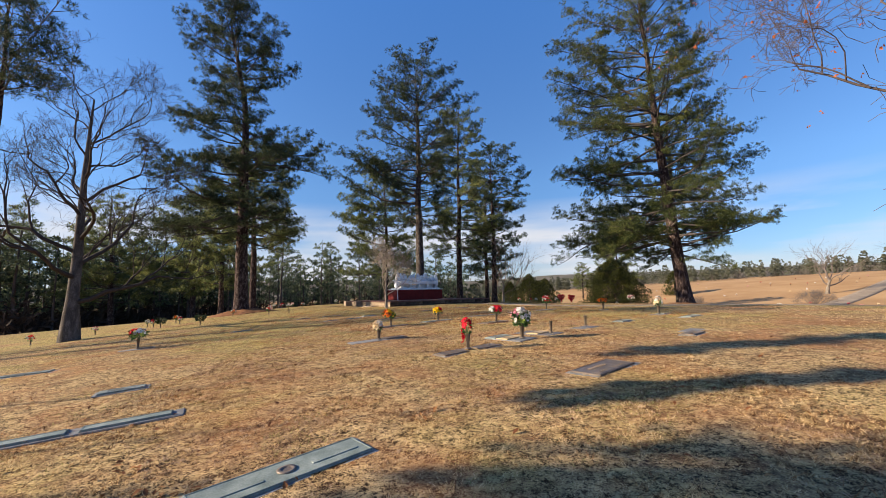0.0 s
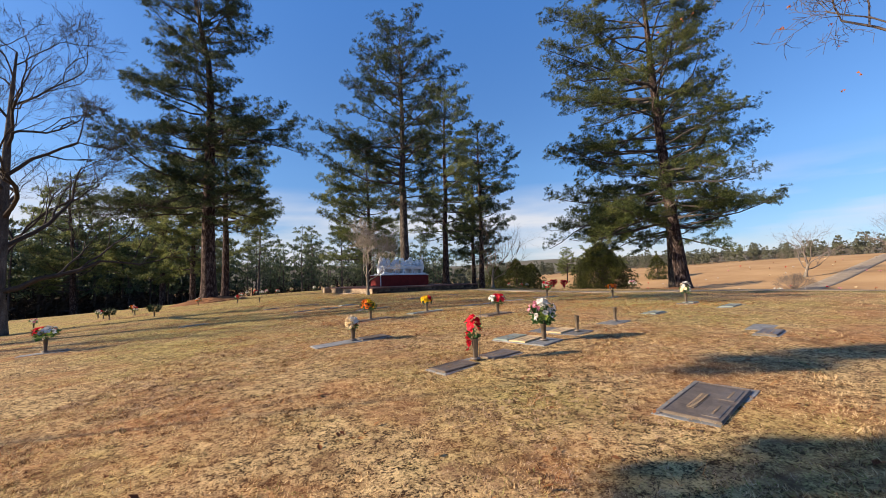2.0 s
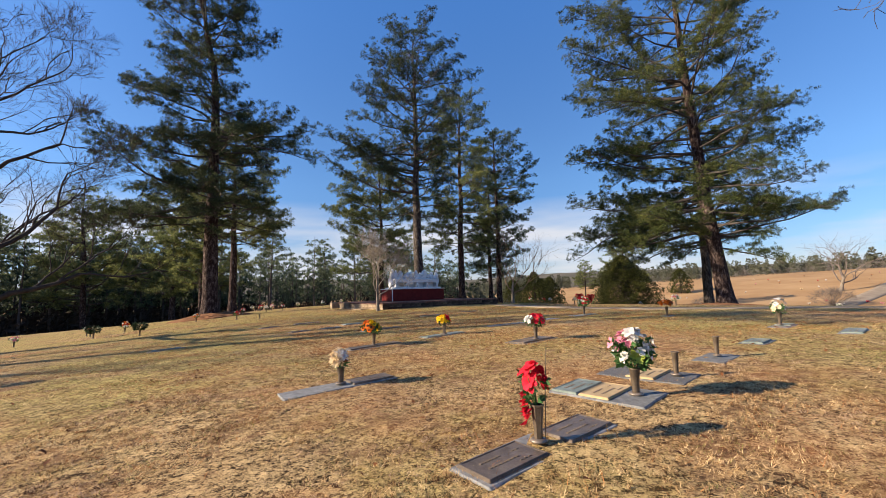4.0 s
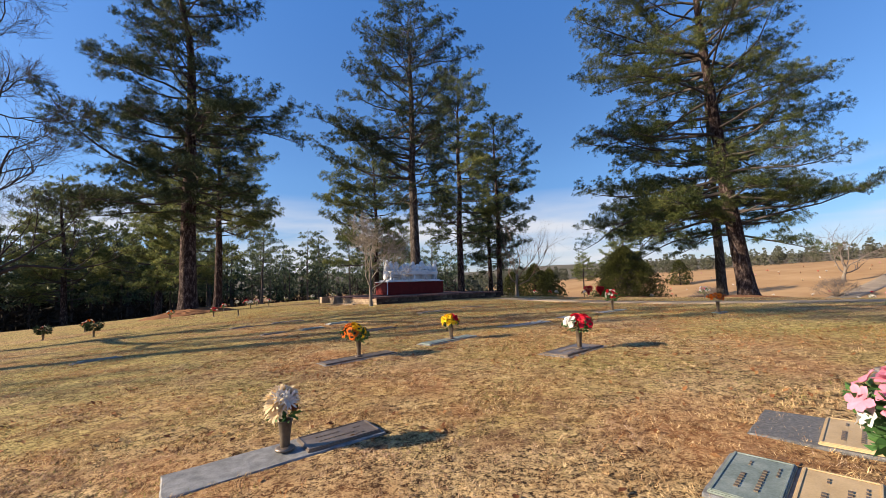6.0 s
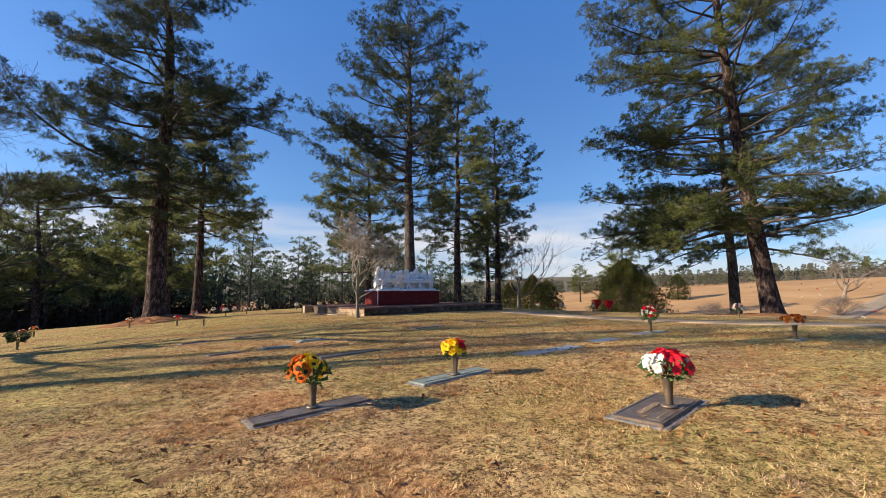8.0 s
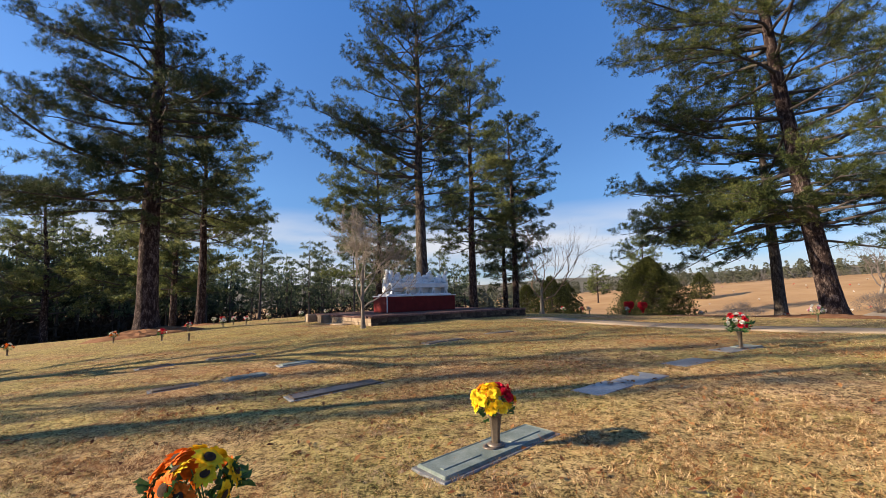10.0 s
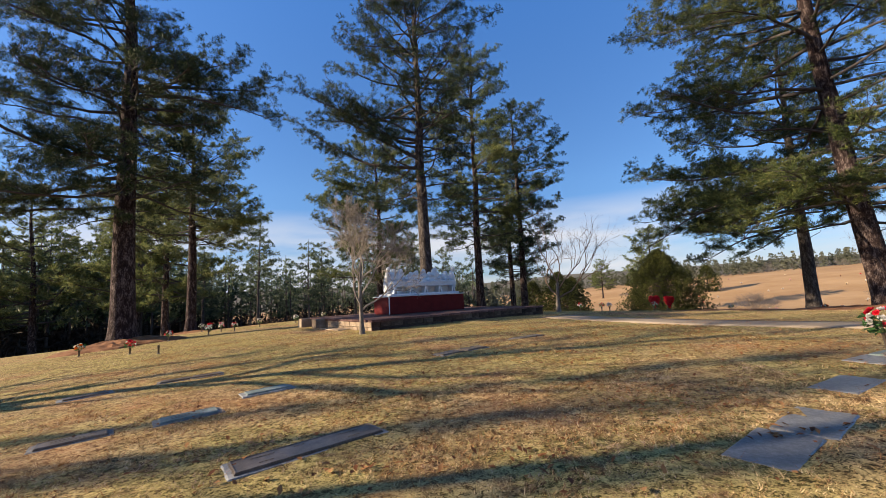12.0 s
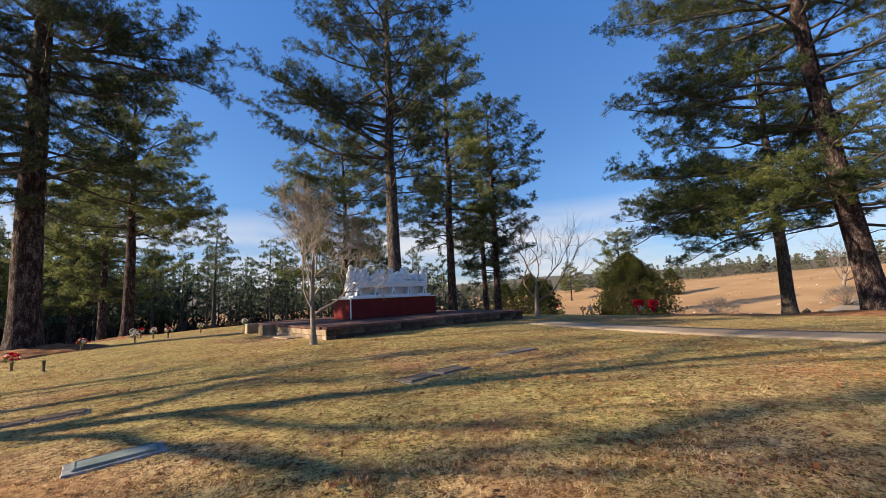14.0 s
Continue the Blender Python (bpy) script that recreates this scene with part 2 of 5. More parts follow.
def ground_material():
    m = bpy.data.materials.new("dormant_turf")
    m.use_nodes = True
    nt = m.node_tree
    p = nt.nodes["Principled BSDF"]
    p.inputs["Roughness"].default_value = 0.95
    p.inputs["Specular IOR Level"].default_value = 0.1
    tc = nt.nodes.new("ShaderNodeTexCoord")

    def noise_node(scale, detail=5, rough=0.55, swirl=0.0):
        n = nt.nodes.new("ShaderNodeTexNoise")
        n.inputs["Distortion"].default_value = swirl
        n.inputs["Scale"].default_value, n.inputs["Detail"].default_value, n.inputs["Roughness"].default_value = scale, detail, rough
        nt.links.new(tc.outputs["Object"], n.inputs["Vector"])
        return n.outputs[0]

    def ramp(src, a, b, ca=(0, 0, 0), cb=(1, 1, 1)):
        r = nt.nodes.new("ShaderNodeValToRGB")
        r.color_ramp.elements[0].position, r.color_ramp.elements[1].position = a, b
        r.color_ramp.elements[0].color, r.color_ramp.elements[1].color = (*ca, 1), (*cb, 1)
        nt.links.new(src, r.inputs[0])
        return r.outputs[0]

    def mix(fac, a, b, blend="MIX"):
        x = nt.nodes.new("ShaderNodeMix")
        x.data_type, x.blend_type = "RGBA", blend
        for s, v in (("Factor", fac), ("A", a), ("B", b)):
            if isinstance(v, (float, int)):
                x.inputs[s].default_value = v
            elif isinstance(v, tuple):
                x.inputs[s].default_value = (*v, 1)
            else:
                nt.links.new(v, x.inputs[s])
        return x.outputs["Result"]

    def blend(f, x, y):
        n = nt.nodes.new("ShaderNodeMix")
        n.inputs["Factor"].default_value = f
        nt.links.new(x, n.inputs["A"])
        nt.links.new(y, n.inputs["B"])
        return n.outputs["Result"]

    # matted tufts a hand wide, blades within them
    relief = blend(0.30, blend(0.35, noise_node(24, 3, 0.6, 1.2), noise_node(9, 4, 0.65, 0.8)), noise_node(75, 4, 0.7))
    # low parts of the relief take the dark end of the ramp
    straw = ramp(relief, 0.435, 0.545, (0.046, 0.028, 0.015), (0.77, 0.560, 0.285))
    rusty = mix(ramp(noise_node(0.55, 7, 0.65), 0.45, 0.60), straw, mix(0.55, straw, (0.42, 0.175, 0.072)))
    # the top of the mound is greener than its foot
    sy = nt.nodes.new("ShaderNodeSeparateXYZ")
    nt.links.new(tc.outputs["Object"], sy.inputs[0])
    rise_ = nt.nodes.new("ShaderNodeMapRange")
    rise_.inputs["From Min"].default_value, rise_.inputs["From Max"].default_value, rise_.inputs["To Max"].default_value = 8, 22, 0.11
    nt.links.new(sy.outputs[1], rise_.inputs["Value"])
    damp = nt.nodes.new("ShaderNodeMath")
    nt.links.new(noise_node(0.22, 7, 0.66), damp.inputs[0])
    nt.links.new(rise_.outputs[0], damp.inputs[1])
    green = mix(ramp(damp.outputs[0], 0.49, 0.62), rusty, mix(0.45, straw, mix(ramp(relief, 0.42, 0.56), (0.11, 0.105, 0.022), (0.58, 0.54, 0.13))))
    litter = mix(ramp(noise_node(1.5, 9, 0.82), 0.52, 0.65), green, (0.24, 0.135, 0.075))
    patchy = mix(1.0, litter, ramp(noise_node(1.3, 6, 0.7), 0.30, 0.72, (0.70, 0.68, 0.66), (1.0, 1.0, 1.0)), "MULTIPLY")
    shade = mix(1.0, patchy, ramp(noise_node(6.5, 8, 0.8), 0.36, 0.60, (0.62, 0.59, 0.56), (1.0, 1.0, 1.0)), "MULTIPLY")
    # the open field far off: plain warm straw
    sx = nt.nodes.new("ShaderNodeVectorMath")
    sx.operation = "DISTANCE"
    sx.inputs[1].default_value = (0, 20, 0)
    nt.links.new(tc.outputs["Object"], sx.inputs[0])
    far = nt.nodes.new("ShaderNodeMapRange")
    far.inputs["From Min"].default_value, far.inputs["From Max"].default_value = 45, 75
    nt.links.new(sx.outputs["Value"], far.inputs["Value"])
    field = ramp(noise_node(0.05, 8, 0.65), 0.35, 0.65, (0.29, 0.175, 0.085), (0.40, 0.26, 0.135))
    # the farthest hills: wooded tone, greyed so the colour carries their haze
    woods = ramp(noise_node(0.02, 8, 0.7), 0.35, 0.65, (0.085, 0.085, 0.062), (0.135, 0.12, 0.098))
    far2 = nt.nodes.new("ShaderNodeMapRange")
    far2.inputs["From Min"].default_value, far2.inputs["From Max"].default_value = 285, 320
    nt.links.new(sx.outputs["Value"], far2.inputs["Value"])
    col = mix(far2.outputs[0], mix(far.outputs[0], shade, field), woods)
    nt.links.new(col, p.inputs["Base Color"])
    bp = nt.nodes.new("ShaderNodeBump")
    bp.inputs["Strength"].default_value, bp.inputs["Distance"].default_value = 0.75, 0.045
    nt.links.new(relief, bp.inputs["Height"])
    nt.links.new(bp.outputs[0], p.inputs["Normal"])
    return m


M_GROUND = ground_material()
M_BLADE = mat("dormant_grass_blades", [(0.085, 0.038, 0.018), (0.30, 0.175, 0.082), (0.58, 0.405, 0.210), (0.76, 0.585, 0.335)], 0.75, 9.0, 26.0, 0.0, island=0.07, spec=0.15, trans=0.3, span=(0.40, 0.60))
M_BLADE_B = mat("matted_brown_grass_blades", [(0.06, 0.032, 0.020), (0.20, 0.118, 0.070), (0.40, 0.265, 0.170), (0.56, 0.41, 0.28)], 0.8, 9.0, 26.0, 0.0, island=0.07, spec=0.12, trans=0.25, span=(0.40, 0.60))
M_RUST = mat("fallen_pine_needles", [(0.15, 0.050, 0.018), (0.36, 0.135, 0.045), (0.50, 0.23, 0.085)], 0.85, 0.8, 6.0, 0.0, island=0.2, spec=0.1, trans=0.2)
M_BLADE_G = mat("green_grass_blades", [(0.10, 0.115, 0.025), (0.25, 0.262, 0.07), (0.44, 0.415, 0.15)], 0.75, 0.5, 3.0, 0.0, island=0.22, spec=0.15, trans=0.35)

# ---- terrain: a low mound with the monument on top, a shallow valley and a rising field beyond ----


def sstep(a, b, v):
    t = np.clip((v - a) / (b - a), 0, 1)
    return t * t * (3 - 2 * t)


MOUND = (-0.023, 0.399, 0.168, -0.457, -0.732, 0.094, 0.328, -0.286, -0.112, -0.177)


def ground_z(x, y):
    x, y = np.asarray(x, float), np.asarray(y, float)
    r = np.hypot(x + 3, y - 28)
    d = 0.72 * x + 0.69 * (y - 20)
    z = 0.25 - 5.5 * sstep(16, 80, r) + 7.5 * sstep(70, 230, d) + 3 * sstep(60, 200, -x) + 22 * sstep(360, 800, r)
    z = z + sstep(60, 170, r) * np.clip((x - 105) * 0.05, -2.6, 4.5) * (x > -400) * sstep(-60, 20, x)
    u, v = x / 20, (y - 20) / 20
    terms = (1, u, v, u * u, u * v, v * v, u ** 3, u * u * v, u * v * v, v ** 3)
    return z + np.exp(-(np.hypot(x + 1, y - 22) / 34) ** 4) * sum(c * t for c, t in zip(MOUND, terms))


def gz(x, y):
    return float(ground_z(x, y))


# ---- mesh helpers ----


def mesh_np(name, verts, faces, material, smooth=False):
    me = bpy.data.meshes.new(name)
    verts, faces = np.asarray(verts, np.float32), np.asarray(faces, np.int32)
    n, k = faces.shape
    me.vertices.add(len(verts))
    me.vertices.foreach_set("co", verts.ravel())
    me.loops.add(n * k)
    me.loops.foreach_set("vertex_index", faces.ravel())
    me.polygons.add(n)
    me.polygons.foreach_set("loop_start", np.arange(0, n * k, k, dtype=np.int32))
    me.polygons.foreach_set("loop_total", np.full(n, k, np.int32))
    if smooth:
        me.polygons.foreach_set("use_smooth", np.ones(n, bool))
    me.update(calc_edges=True)
    me.materials.append(material)
    return me


def part(name, bm, material, parent, label=""):
    me = bpy.data.meshes.new(name)
    bm.to_mesh(me)
    bm.free()
    me.materials.append(material)
    ob = new(name, me)
    ob.parent = parent
    if label:
        tagged(ob, label)
    return ob


def part_me(name, me, parent, label=""):
    ob = new(name, me)
    ob.parent = parent
    if label:
        tagged(ob, label)
    return ob


def box_bm(sx, sy, sz, at=(0, 0, 0), bevel=0.0, seg=1, bm=None, m=None):
    """A box on its base, bevelled; added to bm where one is given."""
    own = bmesh.new()
    bmesh.ops.create_cube(own, size=1)
    bmesh.ops.transform(own, matrix=Matrix.Translation((at[0], at[1], at[2] + sz / 2)) @ Matrix.Diagonal((sx, sy, sz, 1)), verts=own.verts)
    if bevel:
        bmesh.ops.bevel(own, geom=own.edges[:], offset=bevel, segments=seg, affect="EDGES")
    if m is not None:
        bmesh.ops.transform(own, matrix=m, verts=own.verts)
    if bm is None:
        return own
    tmp = bpy.data.meshes.new("tmp")
    own.to_mesh(tmp)
    own.free()
    bm.from_mesh(tmp)
    bpy.data.meshes.remove(tmp)
    return bm


def lathe_bm(profile, sides=16):
    bm = bmesh.new()
    rings = []
    for r, z in profile:
        rings.append([bm.verts.new((r * math.cos(2 * math.pi * i / sides), r * math.sin(2 * math.pi * i / sides), z)) for i in range(sides)])
    for a, b in zip(rings, rings[1:]):
        for i in range(sides):
            f = bm.faces.new((a[i], a[(i + 1) % sides], b[(i + 1) % sides], b[i]))
            f.smooth = True
    bm.faces.new(rings[-1])
    bm.faces.new(list(reversed(rings[0])))
    return bm


class Tubes:
    """Many tapered tubes in one mesh."""

    def __init__(self):
        self.v, self.f, self.n = [], [], 0

    def add(self, pts, radii, sides=5):
        pts = np.asarray(pts, float)
        tang = np.gradient(pts, axis=0)
        tang /= np.linalg.norm(tang, axis=1)[:, None] + 1e-9
        ref = np.where(np.abs(tang[:, 2:3]) > 0.9, np.array([[1.0, 0, 0]]), np.array([[0, 0, 1.0]]))
        a = np.cross(tang, ref)
        a /= np.linalg.norm(a, axis=1)[:, None] + 1e-9
        b = np.cross(tang, a)
        ang = np.arange(sides) * 2 * np.pi / sides
        ring = (a[:, None] * np.cos(ang)[None, :, None] + b[:, None] * np.sin(ang)[None, :, None]) * np.asarray(radii)[:, None, None] + pts[:, None]
        k = len(pts)
        self.v.append(ring.reshape(-1, 3))
        i, j = np.meshgrid(np.arange(k - 1), np.arange(sides), indexing="ij")
        j2 = (j + 1) % sides
        q = np.stack([i * sides + j, i * sides + j2, (i + 1) * sides + j2, (i + 1) * sides + j], -1).reshape(-1, 4) + self.n
        self.f.append(q)
        self.n += k * sides

    def mesh(self, name, material):
        return mesh_np(name, np.concatenate(self.v), np.concatenate(self.f), material, smooth=True)


def needles(points, dirs, rng, count, length, width, spread):
    """Tufts of blades, one triangle each, broadest towards the tip."""
    n = len(points)
    p = np.repeat(points, count, 0)
    d = np.repeat(dirs, count, 0)
    r = rng.normal(size=(n * count, 3))
    r /= np.linalg.norm(r, axis=1)[:, None]
    d = d + r * spread
    d /= np.linalg.norm(d, axis=1)[:, None] + 1e-9
    side = np.cross(d, rng.normal(size=(n * count, 3)))
    side /= np.linalg.norm(side, axis=1)[:, None] + 1e-9
    ln = length * rng.uniform(0.6, 1.15, (n * count, 1))
    w = width * rng.uniform(0.7, 1.3, (n * count, 1))
    v = np.stack([p, p + d * ln * 0.72 + side * w, p + d * ln - side * w * 0.5], 1).reshape(-1, 3)
    return v, np.arange(len(v)).reshape(-1, 3)


def bent_line(p, d, length, k, rng, wander, lift):
    """A wandering line of k points from p along d; lift pulls its end upward."""
    pts = [np.array(p, float)]
    d = np.array(d, float)
    for _ in range(k - 1):
        d = d + rng.normal(size=3) * wander + np.array([0, 0, lift])
        d /= np.linalg.norm(d)
        pts.append(pts[-1] + d * length / (k - 1))
    return np.array(pts)


def pine_meshes(seed, height, radius, profile, limbs, extra=(), axis=(), needle=None, bark=None, blade=(0.25, 0.017), blades=18, twig_gap=0.34, tufts=3, bend=0.12, snags=5, sides=14, inner=0.24, twigs=True, depth=0.85, stiff=0.0, small=1.0):
    """Trunk, branches and crown of a tall pine standing on the origin.
    profile: (height, reach towards -x, reach towards +x) up the crown; extra: (height, azimuth, reach, rise and, at will, the bare share) of boughs that stand out;
    axis: (height, dx, dy) along a trunk that is not straight; small: the size of its twigs. Each bough carries a flat pad of forked twigs that end in brushes of needles."""
    rng = np.random.default_rng(seed)
    k = 16
    zz = np.linspace(0, height, k)
    wob = np.cumsum(rng.normal(size=(k, 2)) * bend * height / 30, 0) * np.linspace(0, 1, k)[:, None]
    bow = np.array(axis if axis else [(0, 0, 0), (height, 0, 0)], float)
    ax = np.stack([np.interp(zz, bow[:, 0], bow[:, 1]) + wob[:, 0], np.interp(zz, bow[:, 0], bow[:, 2]) + wob[:, 1], zz], 1)
    rr = radius * np.maximum(0.05, 1 - 0.9 * (zz / height) ** 1.15)
    zf = np.array([-0.4, 0.0, 0.12, 0.35, 0.8])
    base = np.stack([np.interp(zf, zz, ax[:, 0]), np.interp(zf, zz, ax[:, 1]), zf], 1)
    trunk = Tubes()
    trunk.add(np.concatenate([base, ax[1:]]), np.concatenate([radius * np.array([1.75, 1.6, 1.42, 1.22, 1.08]), rr[1:]]), sides)
    br = Tubes()
    tp, td = [], []
    prof = np.array(profile, float)

    def at(h):
        return np.array([np.interp(h, zz, ax[:, i]) for i in range(3)]), float(np.interp(h, zz, rr))

    def reach_at(h, az):
        lo, hi = np.interp(h, prof[:, 0], prof[:, 1]), np.interp(h, prof[:, 0], prof[:, 2])
        c = math.cos(az)
        return 1.14 * ((hi * max(0, c) + lo * max(0, -c)) * abs(c) + depth * 0.5 * (lo + hi) * (1 - c * c))

    def bough(h, az, reach, up, bare=0.0):
        p, r0 = at(h)
        d = np.array([math.cos(az), math.sin(az), up])
        n = 9
        pts = bent_line(p, d / np.linalg.norm(d), reach, n, rng, 0.13, 0.035 + stiff)
        br.add(pts, np.linspace(min(0.45 * r0, 0.02 + 0.0115 * reach), 0.012, n), 5)
        idx = np.arange(n)
        s = max(inner, bare) + 0.1 * rng.uniform()
        flip = 1
        while s < 1.0:
            q = np.array([np.interp(s * (n - 1), idx, pts[:, c]) for c in range(3)])
            i0 = min(n - 2, int(s * (n - 1)))
            tang = pts[i0 + 1] - pts[i0]
            a = math.atan2(tang[1], tang[0]) + flip * rng.uniform(0.45, 1.05)
            flip = -flip if rng.uniform() < 0.8 else flip
            ln = (0.55 * small + 0.42 * reach * (1.08 - s)) * rng.uniform(0.6, 1.15)
            ln = min(ln, 3.4)
            d2 = np.array([math.cos(a), math.sin(a), rng.uniform(-0.12, 0.48)])
            tw = bent_line(q, d2 / np.linalg.norm(d2), ln, 5, rng, 0.2, 0.06)
            if twigs:
                br.add(tw, np.linspace(0.02, 0.007, 5), 3)
            m = max(2, int(ln / 0.36))
            for j in range(m):
                u = 0.32 + 0.68 * (j + rng.uniform(0, 1)) / m
                c0 = np.array([np.interp(u * 4, np.arange(5), tw[:, c]) for c in range(3)])
                dd = tw[min(4, int(u * 4) + 1)] - tw[min(3, int(u * 4))]
                dd = dd / (np.linalg.norm(dd) + 1e-9)
                for _ in range(int(tufts * 1.75)):
                    o = rng.normal(size=3) * (0.16, 0.16, 0.10) * min(1, small + 0.2)
                    tp.append(c0 + o + (0, 0, 0.06))
                    td.append(dd * 0.5 + o * 1.2 + (0, 0, 0.45))
            s += twig_gap / reach * rng.uniform(0.7, 1.3)

    lo, top = prof[0, 0], prof[-1, 0]
    for i in range(limbs):
        s = (i + rng.uniform(0, 1)) / limbs
        h = lo + (top - lo) * s
        az = i * 2.399 + rng.uniform(-0.5, 0.5)
        start = h - 0.10 * (h - lo) * rng.uniform(0.3, 1.0)
        r = max(0.6 * small, reach_at(h, az) * (rng.uniform(0.74, 1.0) if rng.uniform() < 0.8 else rng.uniform(0.45, 0.7)))
        up = -0.12 + 0.75 * s * s + rng.uniform(-0.12, 0.16)
        bough(min(start, height * 0.985), az, r, up)
    for h, az, reach, up, *bare in extra:
        bough(h, radians(az), reach, up, *bare)
    for i in range(snags):
        h = lo * rng.uniform(0.5, 1.1)
        p, r0 = at(h)
        az = rng.uniform(0, 6.28)
        d = np.array([math.cos(az), math.sin(az), rng.uniform(-0.3, 0.2)])
        br.add(bent_line(p, d / np.linalg.norm(d), rng.uniform(0.6, 2.2), 5, rng, 0.22, -0.02), np.linspace(0.035, 0.008, 5), 4)
    td = np.array(td)
    v, f = needles(np.array(tp), td / (np.linalg.norm(td, axis=1)[:, None] + 1e-9), rng, blades, blade[0], blade[1], 1.1)
    return trunk.mesh("trunk", bark or M_BARK), br.mesh("branchwork", M_TWIG), mesh_np("crown", v, f, needle or M_NEEDLE)


def place_pine(meshes, x, y, rz=0.0, scale=1.0, name="pine_tree", label="", group="", sink=0.0):
    root = new(name)
    root.matrix_world = Matrix.Translation((x, y, gz(x, y) - sink)) @ Matrix.Rotation(rz, 4, "Z") @ Matrix.Scale(scale, 4)
    for nm, me in zip(("trunk", "branchwork", "crown"), meshes):
        ob = part_me(nm, me, root)
        if nm != "trunk":
            tagged(ob, kind="stuff")
    return tagged(root, label, "tree", group)


def bare_meshes(seed, height, radius, fork, spread, levels=5, kids=3, material=None, twig=None, lean=(0, 0), decay=0.72, limb_n=6, coarse=False, low=0.52, rmin=0.0, taper=0.35, wander=0.18, thin=0.55, limb_len=0.0, rising=0.45, limb_spread=0.0, steep=1.3, sway=0.04):
    """A leafless broadleaf tree: trunk, and branches that fork again and again."""
    rng = np.random.default_rng(seed)
    trunk, br = Tubes(), Tubes()
    top = fork
    axis = bent_line((0, 0, 0), (lean[0], lean[1], 1), top, 7, rng, sway, 0.03)
    axis = np.concatenate([[[0, 0, -0.4]], axis])
    rr = np.concatenate([[radius * 1.6], radius * (1 - taper * np.linspace(0, 1, 7)) * (1 + 0.5 * np.exp(-np.linspace(0, top, 7) / (radius * 1.6)))])
    trunk.add(axis, rr, 12)
    tips = []

    def grow(p, d, ln, r, lv):
        k = 3 if coarse or lv > 3 else (6 if lv < 2 else 4)
        pts = bent_line(p, d, ln, k, rng, wander + 0.03 * lv, 0.045)
        br.add(pts, np.maximum(np.linspace(r, r * 0.55, k), rmin), 3 if coarse else (6 if lv < 2 else (4 if lv < 3 else 3)))
        if lv >= levels:
            tips.append(pts[-1])
            return
        n = kids + (1 if rng.uniform() < 0.4 else 0)
        for i in range(n):
            s = 0.35 + 0.65 * (i + 1) / n
            q = np.array([np.interp(s * (k - 1), np.arange(k), pts[:, c]) for c in range(3)])
            base = pts[-1] - pts[-2]
            base /= np.linalg.norm(base)
            o = rng.normal(size=3)
            o -= base * o.dot(base)
            o /= np.linalg.norm(o)
            a = rng.uniform(0.25, 0.85) * spread
            dd = base * math.cos(a) + o * math.sin(a) + np.array([0, 0, 0.12])
            grow(q, dd / np.linalg.norm(dd), ln * decay * rng.uniform(0.7, 1.1), r * thin * rng.uniform(0.7, 1.05), lv + 1)

    for i in range(limb_n):
        s = low + (1 - low) * i / max(1, limb_n - 1)
        q = np.array([np.interp(s * 7, np.arange(8), axis[:, c]) for c in range(3)])
        az = i * 2.4 + rng.uniform(-0.4, 0.4)
        up = rising + steep * i / limb_n
        ls = limb_spread or spread
        d = np.array([math.cos(az) * ls, math.sin(az) * ls, up])
        grow(q, d / np.linalg.norm(d), (limb_len * (1.15 - 0.5 * i / limb_n) or (height - fork) * 0.46) * rng.uniform(0.85, 1.1), radius * (0.42 - 0.02 * i), 0)
    return trunk.mesh("trunk", material or M_GREYBARK), br.mesh("branchwork", twig or M_BARETWIG)


def place_bare(meshes, x, y, rz=0.0, scale=1.0, name="bare_tree", label="", group="", sink=0.0):
    root = new(name)
    root.matrix_world = Matrix.Translation((x, y, gz(x, y) - sink)) @ Matrix.Rotation(rz, 4, "Z") @ Matrix.Scale(scale, 4)
    for nm, me in zip(("trunk", "branchwork"), meshes):
        ob = part_me(nm, me, root)
        if nm != "trunk":
            tagged(ob, kind="stuff")
    return tagged(root, label, "tree", group)


# ---- the ground ----


def build_ground():
    def axis_steps(lo, hi, fine_lo, fine_hi, step):
        mid = np.arange(fine_lo, fine_hi + 1e-6, step)
        out = []
        g, s = fine_hi, step
        while g < hi:
            s *= 1.12
            g += s
            out.append(g)
        neg = []
        g, s = fine_lo, step
        while g > lo:
            s *= 1.12
            g -= s
            neg.append(g)
        return np.concatenate([neg[::-1], mid, out])
    xs = axis_steps(-2600, 2600, -26, 30, 0.5)
    ys = axis_steps(-2600, 2600, -4, 60, 0.5)
    X, Y = np.meshgrid(xs, ys, indexing="ij")
    Z = ground_z(X, Y)
    rng = np.random.default_rng(4)
    near = (np.abs(X) < 30) & (Y > -6) & (Y < 62)
    Z = Z + near * rng.normal(size=Z.shape) * 0.008
    v = np.stack([X, Y, Z], -1).reshape(-1, 3)
    nx, ny = len(xs), len(ys)
    i, j = np.meshgrid(np.arange(nx - 1), np.arange(ny - 1), indexing="ij")
    f = np.stack([i * ny + j, (i + 1) * ny + j, (i + 1) * ny + j + 1, i * ny + j + 1], -1).reshape(-1, 4)
    return tagged(new("ground", mesh_np("ground", v, f, M_GROUND, smooth=True)), "tan dormant lawn with green and rusty patches on a low mound", "ground", kind="structure")


build_ground()


